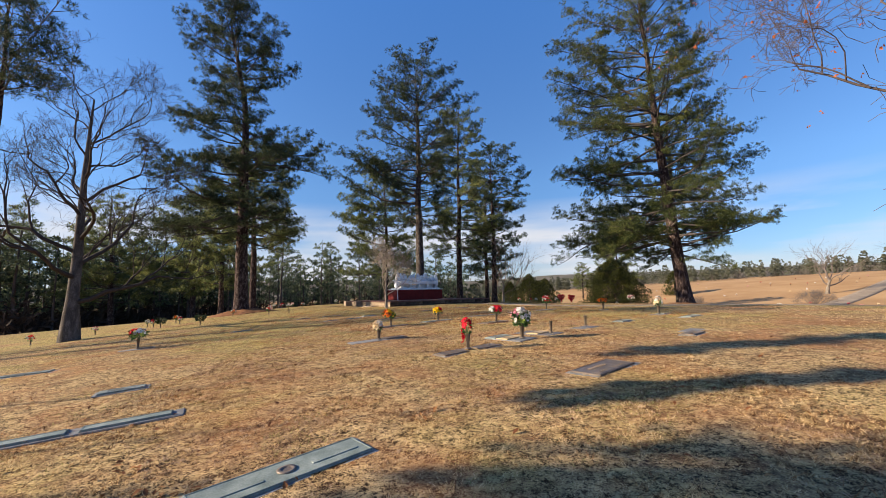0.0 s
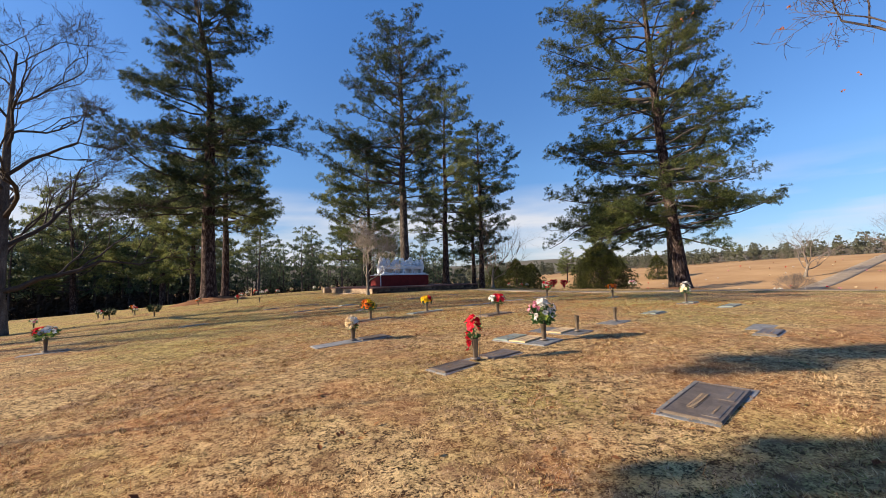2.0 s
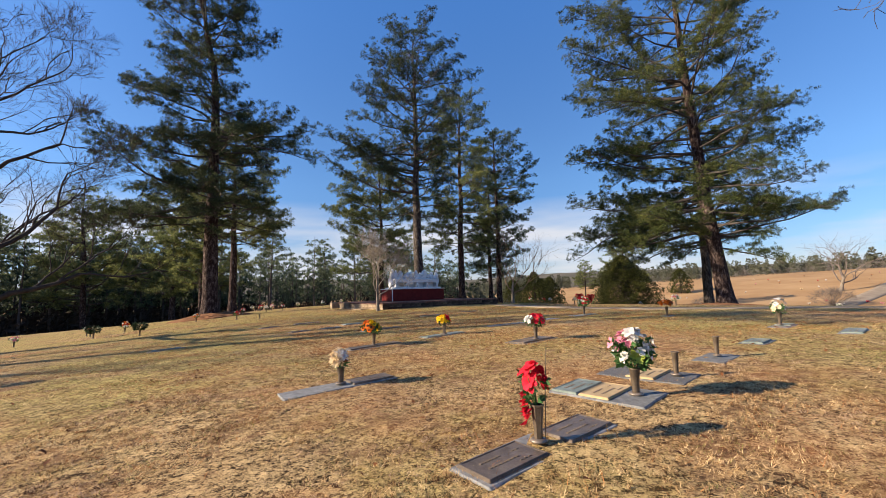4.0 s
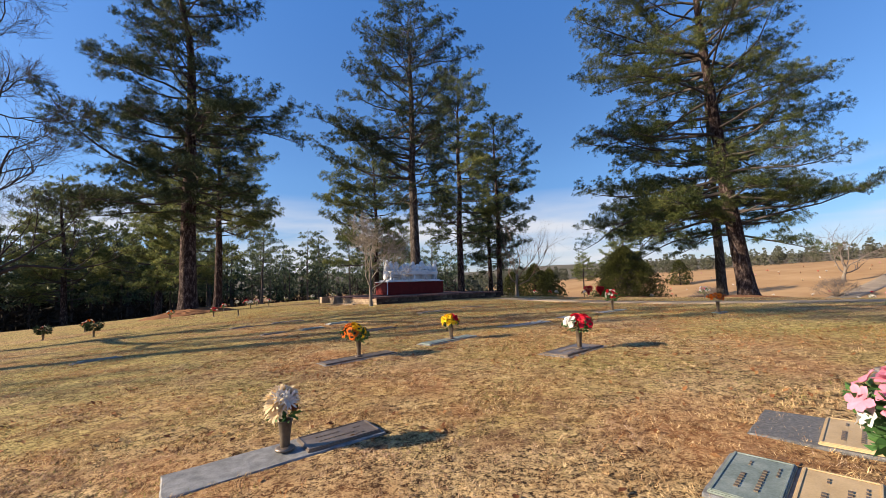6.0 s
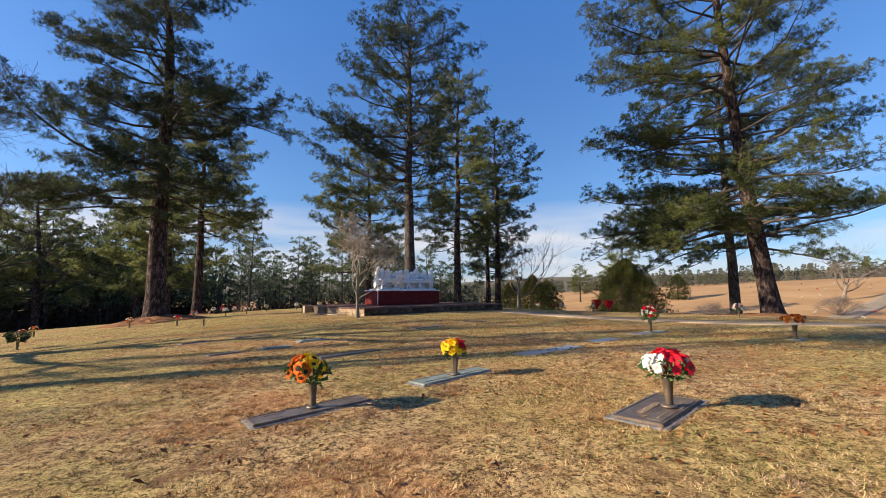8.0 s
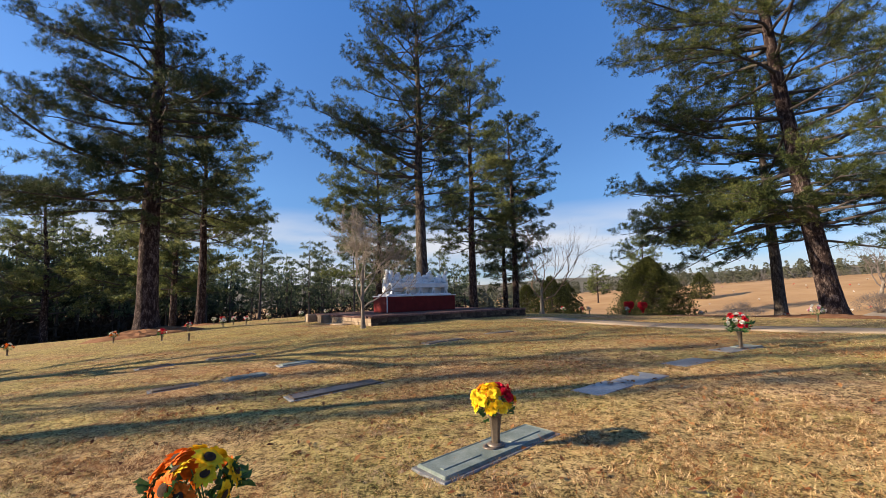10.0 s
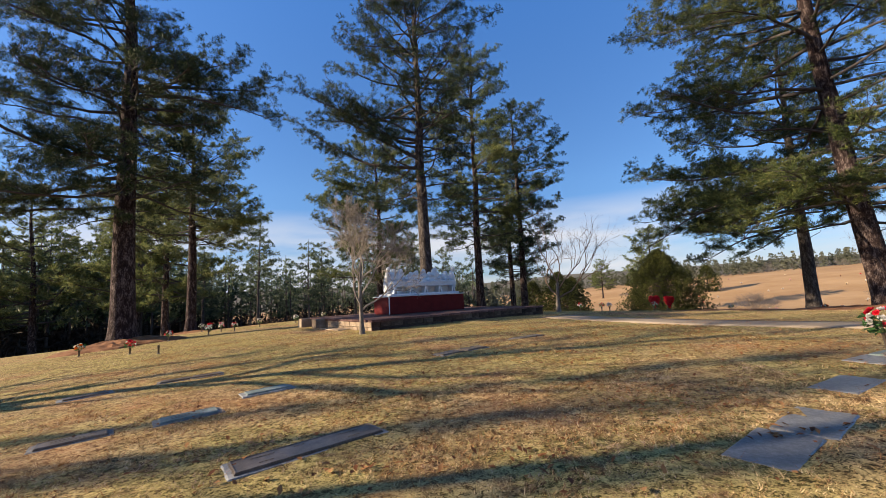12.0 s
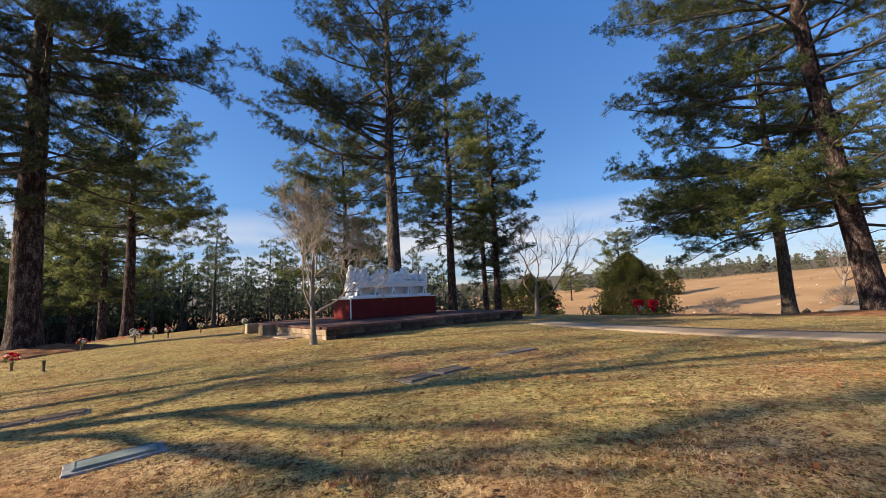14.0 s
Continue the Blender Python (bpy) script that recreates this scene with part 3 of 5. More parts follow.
def strip(name, line, width, thick, material, label, category, step=1.0, rise=0.02, parent=None):
    """A paved strip that follows the ground along a line of plan points."""
    line = np.array(line, float)
    seg = np.hypot(*np.diff(line, axis=0).T)
    s = np.concatenate([[0], np.cumsum(seg)])
    n = int(s[-1] / step)
    # smooth the corners by sampling a softened line
    t = np.linspace(0, s[-1], n)
    xs, ys = np.interp(t, s, line[:, 0]), np.interp(t, s, line[:, 1])
    for _ in range(6):
        xs[1:-1] = (xs[:-2] + 2 * xs[1:-1] + xs[2:]) / 4
        ys[1:-1] = (ys[:-2] + 2 * ys[1:-1] + ys[2:]) / 4
    dx, dy = np.gradient(xs), np.gradient(ys)
    ln = np.hypot(dx, dy)
    nx, ny = -dy / ln, dx / ln
    cross = 5
    v = []
    for k in range(cross):
        o = (k / (cross - 1) - 0.5) * width
        px, py = xs + nx * o, ys + ny * o
        v.append(np.stack([px, py, ground_z(px, py) + rise], 1))
    lo = v[0].copy(), v[-1].copy()
    lo[0][:, 2] -= thick
    lo[1][:, 2] -= thick
    rows = [lo[0]] + v + [lo[1]]
    V = np.stack(rows, 1).reshape(-1, 3)
    c = len(rows)
    i, j = np.meshgrid(np.arange(n - 1), np.arange(c - 1), indexing="ij")
    f = np.stack([i * c + j, (i + 1) * c + j, (i + 1) * c + j + 1, i * c + j + 1], -1).reshape(-1, 4)
    return tagged(new(name, mesh_np(name, V, f, material)), label, category, kind="structure")


strip("pavement", [(3.6, 33.4), (4.9, 29.8), (6.4, 26.9), (8.4, 24.2), (11.4, 21.8), (16, 19.6), (24, 17.2), (45, 13.5), (80, 8)], 1.7, 0.15, M_CONCRETE, "pale concrete footpath curving through the lawn", "path", 0.5, 0.03)
strip("road", [(20, 62), (34, 69), (50, 76), (66, 84), (85, 95), (110, 110), (150, 135), (210, 175)], 5.0, 0.2, M_ASPHALT, "grey asphalt cemetery drive in the valley", "road", 2.0, 0.05)

# ---- the monument ----
ROW = radians(38)
CA, SA = math.cos(ROW), math.sin(ROW)
DAIS = Vector((-4.15, 30.35, 0))


def on_dais(a, p, z=0.0):
    """A place a metres along the platform's front and p metres back from it."""
    return Vector((DAIS.x + a * CA - p * SA, DAIS.y + a * SA + p * CA, z))


def build_dais():
    root = new("platform")
    root.matrix_world = Matrix.Translation(DAIS) @ Matrix.Rotation(ROW, 4, "Z")
    tagged(root, "raised platform of tan stone with red brick paving", "platform", kind="structure")
    L, W, top = 10.0, 7.6, 0.70
    part("core", box_bm(L - 0.16, W - 0.16, top + 0.85, (L / 2, W / 2, -0.95), 0.01), M_SHADEDSTONE, root)
    part("paving_bed", box_bm(L - 0.5, W - 0.5, 0.03, (L / 2, W / 2, top - 0.10)), M_PAVER, root)
    # stone courses of the retaining wall
    rng = random.Random(3)
    cache = {}

    def block(w, d, h, m):
        key = (round(w, 2), round(d, 2), round(h, 2), m.name)
        if key not in cache:
            bm = box_bm(*key[:3], bevel=0.012)
            me = bpy.data.meshes.new("stone")
            bm.to_mesh(me)
            bm.free()
            me.materials.append(m)
            cache[key] = me
        return cache[key]
    for side in range(4):
        length = L if side % 2 == 0 else W
        for c in range(3):
            z = 0.62 - 0.20 * (c + 1)
            x = -0.25 * (c % 2)
            while x < length - 0.05:
                w = rng.choice((0.4, 0.5, 0.6))
                a, b = max(0, x), min(length, x + w)
                x += w
                if b - a < 0.08:
                    continue
                # sunny side in tan stone; the other faces have their shade painted in
                ob = new("stone", block(b - a - 0.012, 0.12, 0.188, M_STONE if side == 3 else M_SHADEDSTONE))
                ob.parent = root
                mid, out = (a + b) / 2, 0.055 + rng.uniform(-0.008, 0.008)
                ob.matrix_local = (pose(mid, out, z), pose(L - out, mid, z, 0, 0, 90), pose(mid, W - out, z), pose(out, mid, z, 0, 0, 90))[side]
    # brick cap round the edge and paving inside
    for side in range(4):
        length = L if side % 2 == 0 else W
        n = int(length / 0.205)
        w = length / n
        for i in range(n):
            key = ("cap", round(w, 3))
            if key not in cache:
                bm = box_bm(w - 0.008, 0.36, 0.085, bevel=0.008)
                me = bpy.data.meshes.new("cap_brick")
                bm.to_mesh(me)
                bm.free()
                me.materials.append(M_PAVER)
                cache[key] = me
            mid = (i + 0.5) * w
            if side % 2 and (mid < 0.36 or mid > W - 0.36):
                continue
            ob = new("cap_brick", cache[key])
            ob.parent = root
            out = 0.14
            z = top - 0.085
            ob.matrix_local = (pose(mid, out, z), pose(L - out, mid, z, 0, 0, 90), pose(mid, W - out, z), pose(out, mid, z, 0, 0, 90))[side]
    nx, ny = 15, 11
    sx, sy = (L - 0.66) / nx, (W - 0.66) / ny
    bm = box_bm(sx - 0.012, sy - 0.012, 0.07, bevel=0.006)
    tile = bpy.data.meshes.new("paving_slab")
    bm.to_mesh(tile)
    bm.free()
    tile.materials.append(M_PAVER)
    for i in range(nx):
        for j in range(ny):
            ob = new("paving_slab", tile)
            ob.parent = root
            ob.matrix_local = pose(0.33 + (i + 0.5) * sx, 0.33 + (j + 0.5) * sy, top - 0.078)
    # a low step and two end piers on the sunny side
    part("step", box_bm(0.55, 2.2, 0.62, (-0.27, 3.0, -0.30), 0.02), M_STONE, root, "pale stone step")
    part("pier", box_bm(0.5, 0.5, 1.15, (-0.25, 6.9, -0.45), 0.02), M_STONE, root, "square stone pier")
    part("pier", box_bm(0.5, 0.5, 1.15, (-0.25, 4.9, -0.45), 0.02), M_STONE, root, "square stone pier")


build_dais()
PL_A, PL_P, PL_L, PL_W, PL_Z, PL_H = 2.75, 3.45, 4.75, 1.6, 0.705, 0.90


def build_plinth():
    root = new("plinth")
    root.matrix_world = Matrix.Translation(on_dais(PL_A, PL_P, PL_Z)) @ Matrix.Rotation(ROW, 4, "Z")
    tagged(root, "polished maroon granite plinth on the brick platform", "plinth")
    part("block", box_bm(PL_L - 0.006, PL_W, PL_H - 0.05, (PL_L / 2, PL_W / 2, 0.0), 0.008), M_MAROON, root)
    part("top_slab", box_bm(PL_L + 0.10, PL_W + 0.10, 0.05, (PL_L / 2, PL_W / 2, PL_H - 0.05), 0.012), M_MARBLE, root, "white marble top slab")
    part("corner_trim", box_bm(0.05, 0.05, PL_H - 0.052, (-0.005, -0.005, 0.0), 0.01), M_MARBLE, root, "white corner strip")


build_plinth()


def build_statue():
    """The carved supper group: a long table with plain seated figures behind, in one mesh."""
    rng = np.random.default_rng(9)
    bm = bmesh.new()
    L = PL_L - 0.35
    box_bm(L, 1.25, 0.10, (L / 2, 0.62, 0), 0.02, bm=bm)
    box_bm(L - 0.35, 0.55, 0.09, (L / 2, 0.30, 0.62), 0.02, bm=bm)
    box_bm(L - 0.45, 0.06, 0.22, (L / 2, 0.06, 0.44), 0.02, bm=bm)
    box_bm(L - 0.4, 0.35, 0.60, (L / 2, 0.62, 0.08), 0.03, bm=bm)
    for i in range(5):
        x = 0.35 + i * (L - 0.7) / 4
        for s in (-1, 1):
            box_bm(0.09, 0.40, 0.58, (0, 0, 0), 0.015, bm=bm, m=Matrix.Translation((x + s * 0.10, 0.24, 0.08)) @ Matrix.Rotation(s * -0.22, 4, "Y"))

    def blob(c, r, seg=8):
        res = bmesh.ops.create_icosphere(bm, subdivisions=2, radius=1)
        m = Matrix.Translation(c) @ Matrix.Rotation(rng.uniform(-0.35, 0.35), 4, "Y") @ Matrix.Rotation(rng.uniform(-0.2, 0.2), 4, "X") @ Matrix.Diagonal((*r, 1))
        bmesh.ops.transform(bm, matrix=m, verts=res["verts"])
        for v in res["verts"]:
            o = noise.noise(v.co * 5.0) * 0.035
            v.co += v.normal * o
    n = 13
    for i in range(n):
        x = 0.24 + i * (L - 0.48) / (n - 1) + rng.uniform(-0.09, 0.09)
        mid = i == 6
        h = 1.12 + rng.uniform(-0.16, 0.10) + (0.04 if mid else 0) + (0.12 if i in (2, 9) else 0)
        y = 0.72 + rng.uniform(-0.10, 0.14)
        lean = rng.uniform(-0.3, 0.3)
        blob((x, y, 0.60), (0.26, 0.24, 0.55))
        blob((x + lean * 0.35, y - 0.03, h - 0.22), (0.27, 0.19, 0.25))
        blob((x + lean * 0.6, y - 0.05, h + 0.06), (0.13, 0.14, 0.17))
        blob((x + lean * 0.5, y + 0.02, h - 0.02), (0.16, 0.13, 0.17))
        for s in (-1, 1):
            blob((x + s * 0.24 + lean * 0.3, y - 0.17, h - 0.32 + rng.uniform(-0.08, 0.16)), (0.13 if rng.uniform() < 0.5 else 0.08, 0.22, 0.085))
        if rng.uniform() < 0.5:
            blob((x + 0.16, y - 0.02, h - 0.10 + rng.uniform(-0.08, 0.12)), (0.20, 0.08, 0.06))
    for x, y in ((0.12, 0.35), (L - 0.12, 0.35)):
        blob((x, y + 0.1, 0.42), (0.19, 0.20, 0.42))
        blob((x, y + 0.08, 0.95), (0.17, 0.17, 0.34))
        blob((x, y, 1.36), (0.11, 0.12, 0.14))
    for i in range(16):
        x = 0.4 + rng.uniform(0, L - 0.8)
        blob((x, 0.25 + rng.uniform(-0.1, 0.12), 0.73), (0.07, 0.07, 0.03 + rng.uniform(0, 0.05)))
    for f in bm.faces:
        f.smooth = len(f.verts) == 3
    me = bpy.data.meshes.new("statue")
    bm.to_mesh(me)
    bm.free()
    me.materials.append(M_MARBLE)
    ob = new("statue", me)
    ob.matrix_world = Matrix.Translation(on_dais(PL_A + 0.175, PL_P + 0.15, PL_Z + PL_H)) @ Matrix.Rotation(ROW, 4, "Z")
    tagged(ob, "white marble table carving with plain seated forms, on the maroon plinth", "statue")


build_statue()

# ---- the big pines ----
LAWN = "large pines on the lawn"
pl = pine_meshes(11, 26.2, 0.55, [(6.2, 3.5, 2.0), (8, 8.2, 4.6), (10, 7.0, 4.6), (12.5, 7.0, 5.0), (14.3, 7.2, 7.8), (16, 6.2, 4.6), (17.6, 5.8, 2.4), (19.6, 4.6, 1.8), (22, 5.4, 4.8), (24, 6.0, 4.6), (25.6, 5.6, 3.8), (27, 4.4, 2.6)], 98,
                 [(8.6, 172, 9.0, -0.25), (9.6, 200, 9.0, -0.22), (8.0, 225, 7.0, -0.3), (13.6, 8, 8.6, 0.12), (13.0, -20, 7.6, 0.0), (12.4, 20, 6.4, -0.1), (20.6, 5, 5.6, 0.35), (21.5, 30, 5.0, 0.3)],
                 axis=((0, 0, 0), (18, -0.4, 0), (26.2, -1.7, 0)), tufts=4, blades=19, blade=(0.23, 0.0125))
place_pine(pl, -17.5, 35.0, radians(33), label="tall mature pine with a heavy dark green crown and dark bark", group=LAWN)
pc = pine_meshes(21, 26.4, 0.48, [(8, 3.0, 3.4), (10, 5.0, 4.0), (12, 8.0, 4.5), (14, 7.2, 5.5), (16, 6.8, 6.5), (18, 6.2, 6.8), (20, 6.4, 6.3), (22, 6.8, 6.6), (24, 6.4, 6.2), (26, 5.2, 5.2), (27.4, 3.6, 3.6)], 90,
                 [(10.5, 176, 10.6, 0.10), (11.2, 190, 9.6, 0.12), (12.6, 168, 9.4, 0.18), (12.5, 50, 6.0, 0.75), (13.5, 125, 6.0, 0.8)], tufts=3, blades=18, blade=(0.23, 0.0135), twig_gap=0.42, bark=M_GREYPINE, stiff=0.03)
place_pine(pc, -2.7, 43.5, 0.05, label="tall open-crowned pine behind the monument platform", group=LAWN)
pc2 = pine_meshes(22, 27.2, 0.42, [(6.5, 4, 4.5), (9, 6.2, 6.2), (12, 6.0, 5.6), (15, 5.2, 4.8), (18, 4.6, 4.4), (21, 4.6, 4.6), (24, 4.4, 4.4), (26, 3.2, 3.2), (27.3, 1.8, 1.8)], 72, tufts=3, blades=14, needle=M_NEEDLE_L, blade=(0.28, 0.021))
place_pine(pc2, 1.85, 55.3, label="tall pine with yellowish needles behind the monument", group=LAWN)
pc3 = pine_meshes(23, 25.0, 0.40, [(4.6, 4, 3), (7, 4.4, 4.6), (9.5, 4.7, 5.5), (12, 4.8, 5.8), (16.5, 4.6, 6.4), (20, 3.8, 6.2), (23, 3.2, 4.6), (25.2, 1.6, 2.0)], 66, tufts=3, blades=14, blade=(0.28, 0.021))
place_pine(pc3, 7.2, 61.3, label="tall pine with dark needles in the group behind the monument", group=LAWN)
place_pine(pc3, 6.4, 64.5, 2.4, 0.84, label="tall pine with dark needles in the group behind the monument", group=LAWN)
pc4 = pine_meshes(24, 19.0, 0.36, [(3.6, 4, 4), (5.5, 7.4, 5.5), (9, 7.4, 6.0), (13, 6.8, 6.0), (16, 4.8, 5.0), (18, 3.4, 3.6), (19, 2, 2)], 60, tufts=3, blades=14, needle=M_NEEDLE_L, blade=(0.28, 0.021))
place_pine(pc4, -8.5, 58.0, 0.0, label="shorter broad pine behind the monument with low boughs", group=LAWN)
pr = pine_meshes(31, 31.0, 0.54, [(4.4, 6.5, 5.0), (6, 8.6, 6.4), (8, 10.2, 7.2), (10, 9.6, 7.4), (12, 9.2, 7.2), (14.5, 9.0, 6.3), (17, 10.6, 6.6), (19.4, 9.6, 7.0), (21, 8.8, 5.8), (23, 8.6, 6.6), (25, 9.4, 6.6), (26.5, 8.6, 6.2), (28, 7.8, 5.8), (29.6, 7.0, 5.2), (31, 5.0, 3.6)], 98,
                 [(5.4, -5, 7.6, -0.22), (6.2, -22, 7.2, -0.28), (7.4, 12, 7.2, -0.1), (7.6, 182, 10.8, -0.16), (6.6, 200, 10.0, -0.24), (8.6, 170, 10.8, -0.1), (16.6, 178, 11.4, 0.08), (17.6, 190, 10.6, 0.1), (6.0, 235, 7.5, -0.25), (6.4, 270, 6.5, -0.3)],
                 axis=((0, 0, 0), (8.6, -0.9, 0), (17.5, -1.7, 0), (31, -2.3, 0)), tufts=3, blades=19, blade=(0.23, 0.0125), needle=M_NEEDLE_Y)
place_pine(pr, 20.5, 35.3, radians(-42), label="very large pine with drooping low boughs and a flared trunk foot", group=LAWN)
pr2 = pine_meshes(32, 24.0, 0.45, [(6.5, 8.5, 5), (9, 9.6, 5.5), (12, 9.4, 5.5), (15, 8.0, 5), (19, 6, 4.5), (22, 3.4, 3), (24, 1, 1)], 50,
                  [(7.0, 178, 10.5, -0.18), (8.0, 190, 10.0, -0.16), (9.5, 172, 11.0, -0.05), (11.0, 184, 11.0, 0.05), (6.6, 205, 8.5, -0.16)], tufts=3, blades=16, blade=(0.27, 0.018), bark=M_GREYPINE)
place_pine(pr2, 26.0, 46.0, radians(-38), label="tall pine with a grey-brown trunk beside the drive", group=LAWN)
pl2 = pine_meshes(12, 21.0, 0.42, [(7.5, 4.5, 4.5), (9.5, 6, 6.6), (12, 6, 6.2), (15, 5.2, 5.6), (18, 4.2, 5.0), (20, 2.2, 2.4), (21, 0.8, 0.8)], 50, [(10, 5, 7.2, -0.08), (9, -15, 6.6, -0.15)], tufts=3, blades=15, blade=(0.28, 0.020), needle=M_NEEDLE_L)
place_pine(pl2, -23.6, 49.9, radians(30), label="tall pine with a bare lower trunk near the wood's edge", group=LAWN)
plow = pine_meshes(13, 22.0, 0.42, [(4.4, 7, 7), (7, 8.5, 8.5), (11, 8, 8), (15, 6.5, 6.5), (19, 4, 4), (22, 1, 1)], 52, tufts=2, blades=11, needle=M_NEEDLE_L, blade=(0.42, 0.042), twig_gap=0.5)
for x, y, rz, sc in ((-41.9, 67.5, 0.0, 1.08), (-33.0, 60.0, 2.4, 0.95), (-54.0, 66.0, 4.1, 1.05)):
    place_pine(plow, x, y, rz, sc, label="broad yellowish pine with low boughs at the wood's edge", group=LAWN)

# pines added beside the walk, mostly off the view, to throw shade across the lawn
BESIDE = "pines beside the walk"
pn = pine_meshes(41, 9.8, 0.14, [(4.8, 0.75, 0.75), (6.4, 1.0, 1.0), (8.4, 0.9, 0.9), (9.8, 0.5, 0.5)], 48, tufts=3, blades=14, blade=(0.24, 0.022), inner=0.1, small=0.8)
place_pine(pn, -15.0, 0.35, label="young pine with a dense crown beside the walk", group=BESIDE)
# unseen; trunk and crown kept thin so each throws only a streak of shade
pm = pine_meshes(43, 8.8, 0.035, [(6.4, 0.25, 0.25), (7.4, 0.42, 0.42), (8.6, 0.2, 0.2)], 34, tufts=3, blades=10, blade=(0.18, 0.026), inner=0.1, snags=0, small=0.3)
for x, y, rz, sc in ((-12.8, 3.05, 0.3, 0.93), (-14.0, 5.2, 2.9, 1.12)):
    place_pine(pm, x, y, rz, sc, label="slender young pine with a small tufted crown", group=BESIDE)
po = pine_meshes(44, 16.0, 0.20, [(10.5, 1.6, 1.6), (12, 2.0, 2.2), (14.5, 1.6, 1.6), (16, 0.6, 0.6)], 24, [(10.6, -28, 4.8, 0.05), (11.4, -20, 4.8, 0.12), (10.0, -36, 4.6, 0.0)], tufts=3, blades=16, blade=(0.24, 0.014))
place_pine(po, -18.0, 15.6, label="pine with dark boughs reaching towards the walk", group=BESIDE)
# unseen; crowns kept narrow so their shade falls in separate bands
ps = pine_meshes(42, 22.0, 0.13, [(11.5, 0.2, 0.2), (13.5, 0.3, 0.3), (18, 0.3, 0.3), (21, 0.2, 0.2)], 40, tufts=2, blades=9, blade=(0.24, 0.036), snags=8, inner=0.1, bend=0.2, small=0.35)
for x, y, rz, sc in ((-33.0, 13.7, 0.3, 0.95), (-33.0, 14.74, 1.7, 0.92), (-34.0, 15.95, 3.1, 1.0)):
    place_pine(ps, x, y, rz, sc, label="slim pine with a high narrow crown beside the lawn", group=BESIDE)

# ---- leafless trees ----
bl = bare_meshes(57, 20.0, 0.41, 16.5, 0.85, levels=5, kids=3, limb_n=18, taper=0.88, wander=0.20, material=M_OAKBARK, twig=M_OAKTWIG, low=0.27, thin=0.52, rmin=0.006, limb_len=4.5, decay=0.68, rising=0.45, limb_spread=1.0, steep=0.9, sway=0.02)
place_bare(bl, -19.0, 20.75, 0.4, 0.775, label="large leafless oak with a thick grey trunk on the lawn")
# stands out of view, added for the thin shade it throws on the lawn
bl2 = bare_meshes(56, 17.0, 0.34, 6.5, 0.7, levels=3, kids=3, limb_n=7)
for x, y, rz, sc in ((-30.0, 11.5, 1.6, 0.9),):
    place_bare(bl2, x, y, rz, sc, label="unseen slim leafless oak added for its shadow", group="slim oaks at the lawn's edge")
sap = bare_meshes(52, 5.4, 0.08, 2.5, 0.60, levels=4, kids=4, limb_n=9, decay=0.66, low=0.42, twig=M_PALETWIG, rmin=0.0045, limb_len=1.75, limb_spread=0.70, rising=1.0, steep=1.0, sway=0.03)
place_bare(sap, -4.3, 29.4, 1.0, 1.0, name="sapling", label="slender leafless sapling before the platform corner")
bc = bare_meshes(53, 7.5, 0.13, 1.8, 0.65, levels=4, kids=3, limb_n=5)
place_bare(bc, 5.6, 40.6, 0.3, label="small leafless tree beside the platform")
bo = bare_meshes(54, 20.5, 0.14, 10.0, 1.5, levels=5, kids=3, limb_n=8, low=0.74, twig=M_MAPLETWIG, rmin=0.009)
place_bare(bo, 17.6, 13.2, 2.75, label="spreading leafless maple with a few red leaves")
br_far = bare_meshes(55, 15.0, 0.34, 3.5, 0.85, levels=3, kids=3, limb_n=7, material=M_GREYBARK, twig=M_FARTWIG)
place_bare(br_far, 109.0, 118.5, 0.0, 1.25, label="leafless tree standing alone on the tan field", group="leafless field trees")
for x, y, rz, sc in ((96, 74, 1.0, 1.1), (118, 86, 2.0, 1.3), (140, 104, 0.5, 1.2), (150, 128, 3.0, 1.2), (175, 150, 4.0, 1.3), (165, 120, 5.0, 1.3)):
    place_bare(br_far, x, y, rz, sc, label="pale leafless tree at the far side of the drive", group="leafless field trees")

rng0 = np.random.default_rng(77)


def red_leaves():
    """The maple's last leaves, hanging at the ends of its twigs."""
    p = np.stack([17.6 + rng0.normal(size=70) * 3.0 - 4.5, 13.5 + rng0.normal(size=70) * 2.5, rng0.uniform(8.0, 13.0, 70)], 1)
    v, f = needles(p, np.tile([0, 0, -0.6], (70, 1)), rng0, 3, 0.13, 0.055, 0.9)
    tagged(new("leaf_sprays", mesh_np("leaf_sprays", v, f, M_BLOOM["rust"])), "last red leaves hanging on the leafless maple", "leaves", kind="stuff")


# ---- evergreen shrubs ----


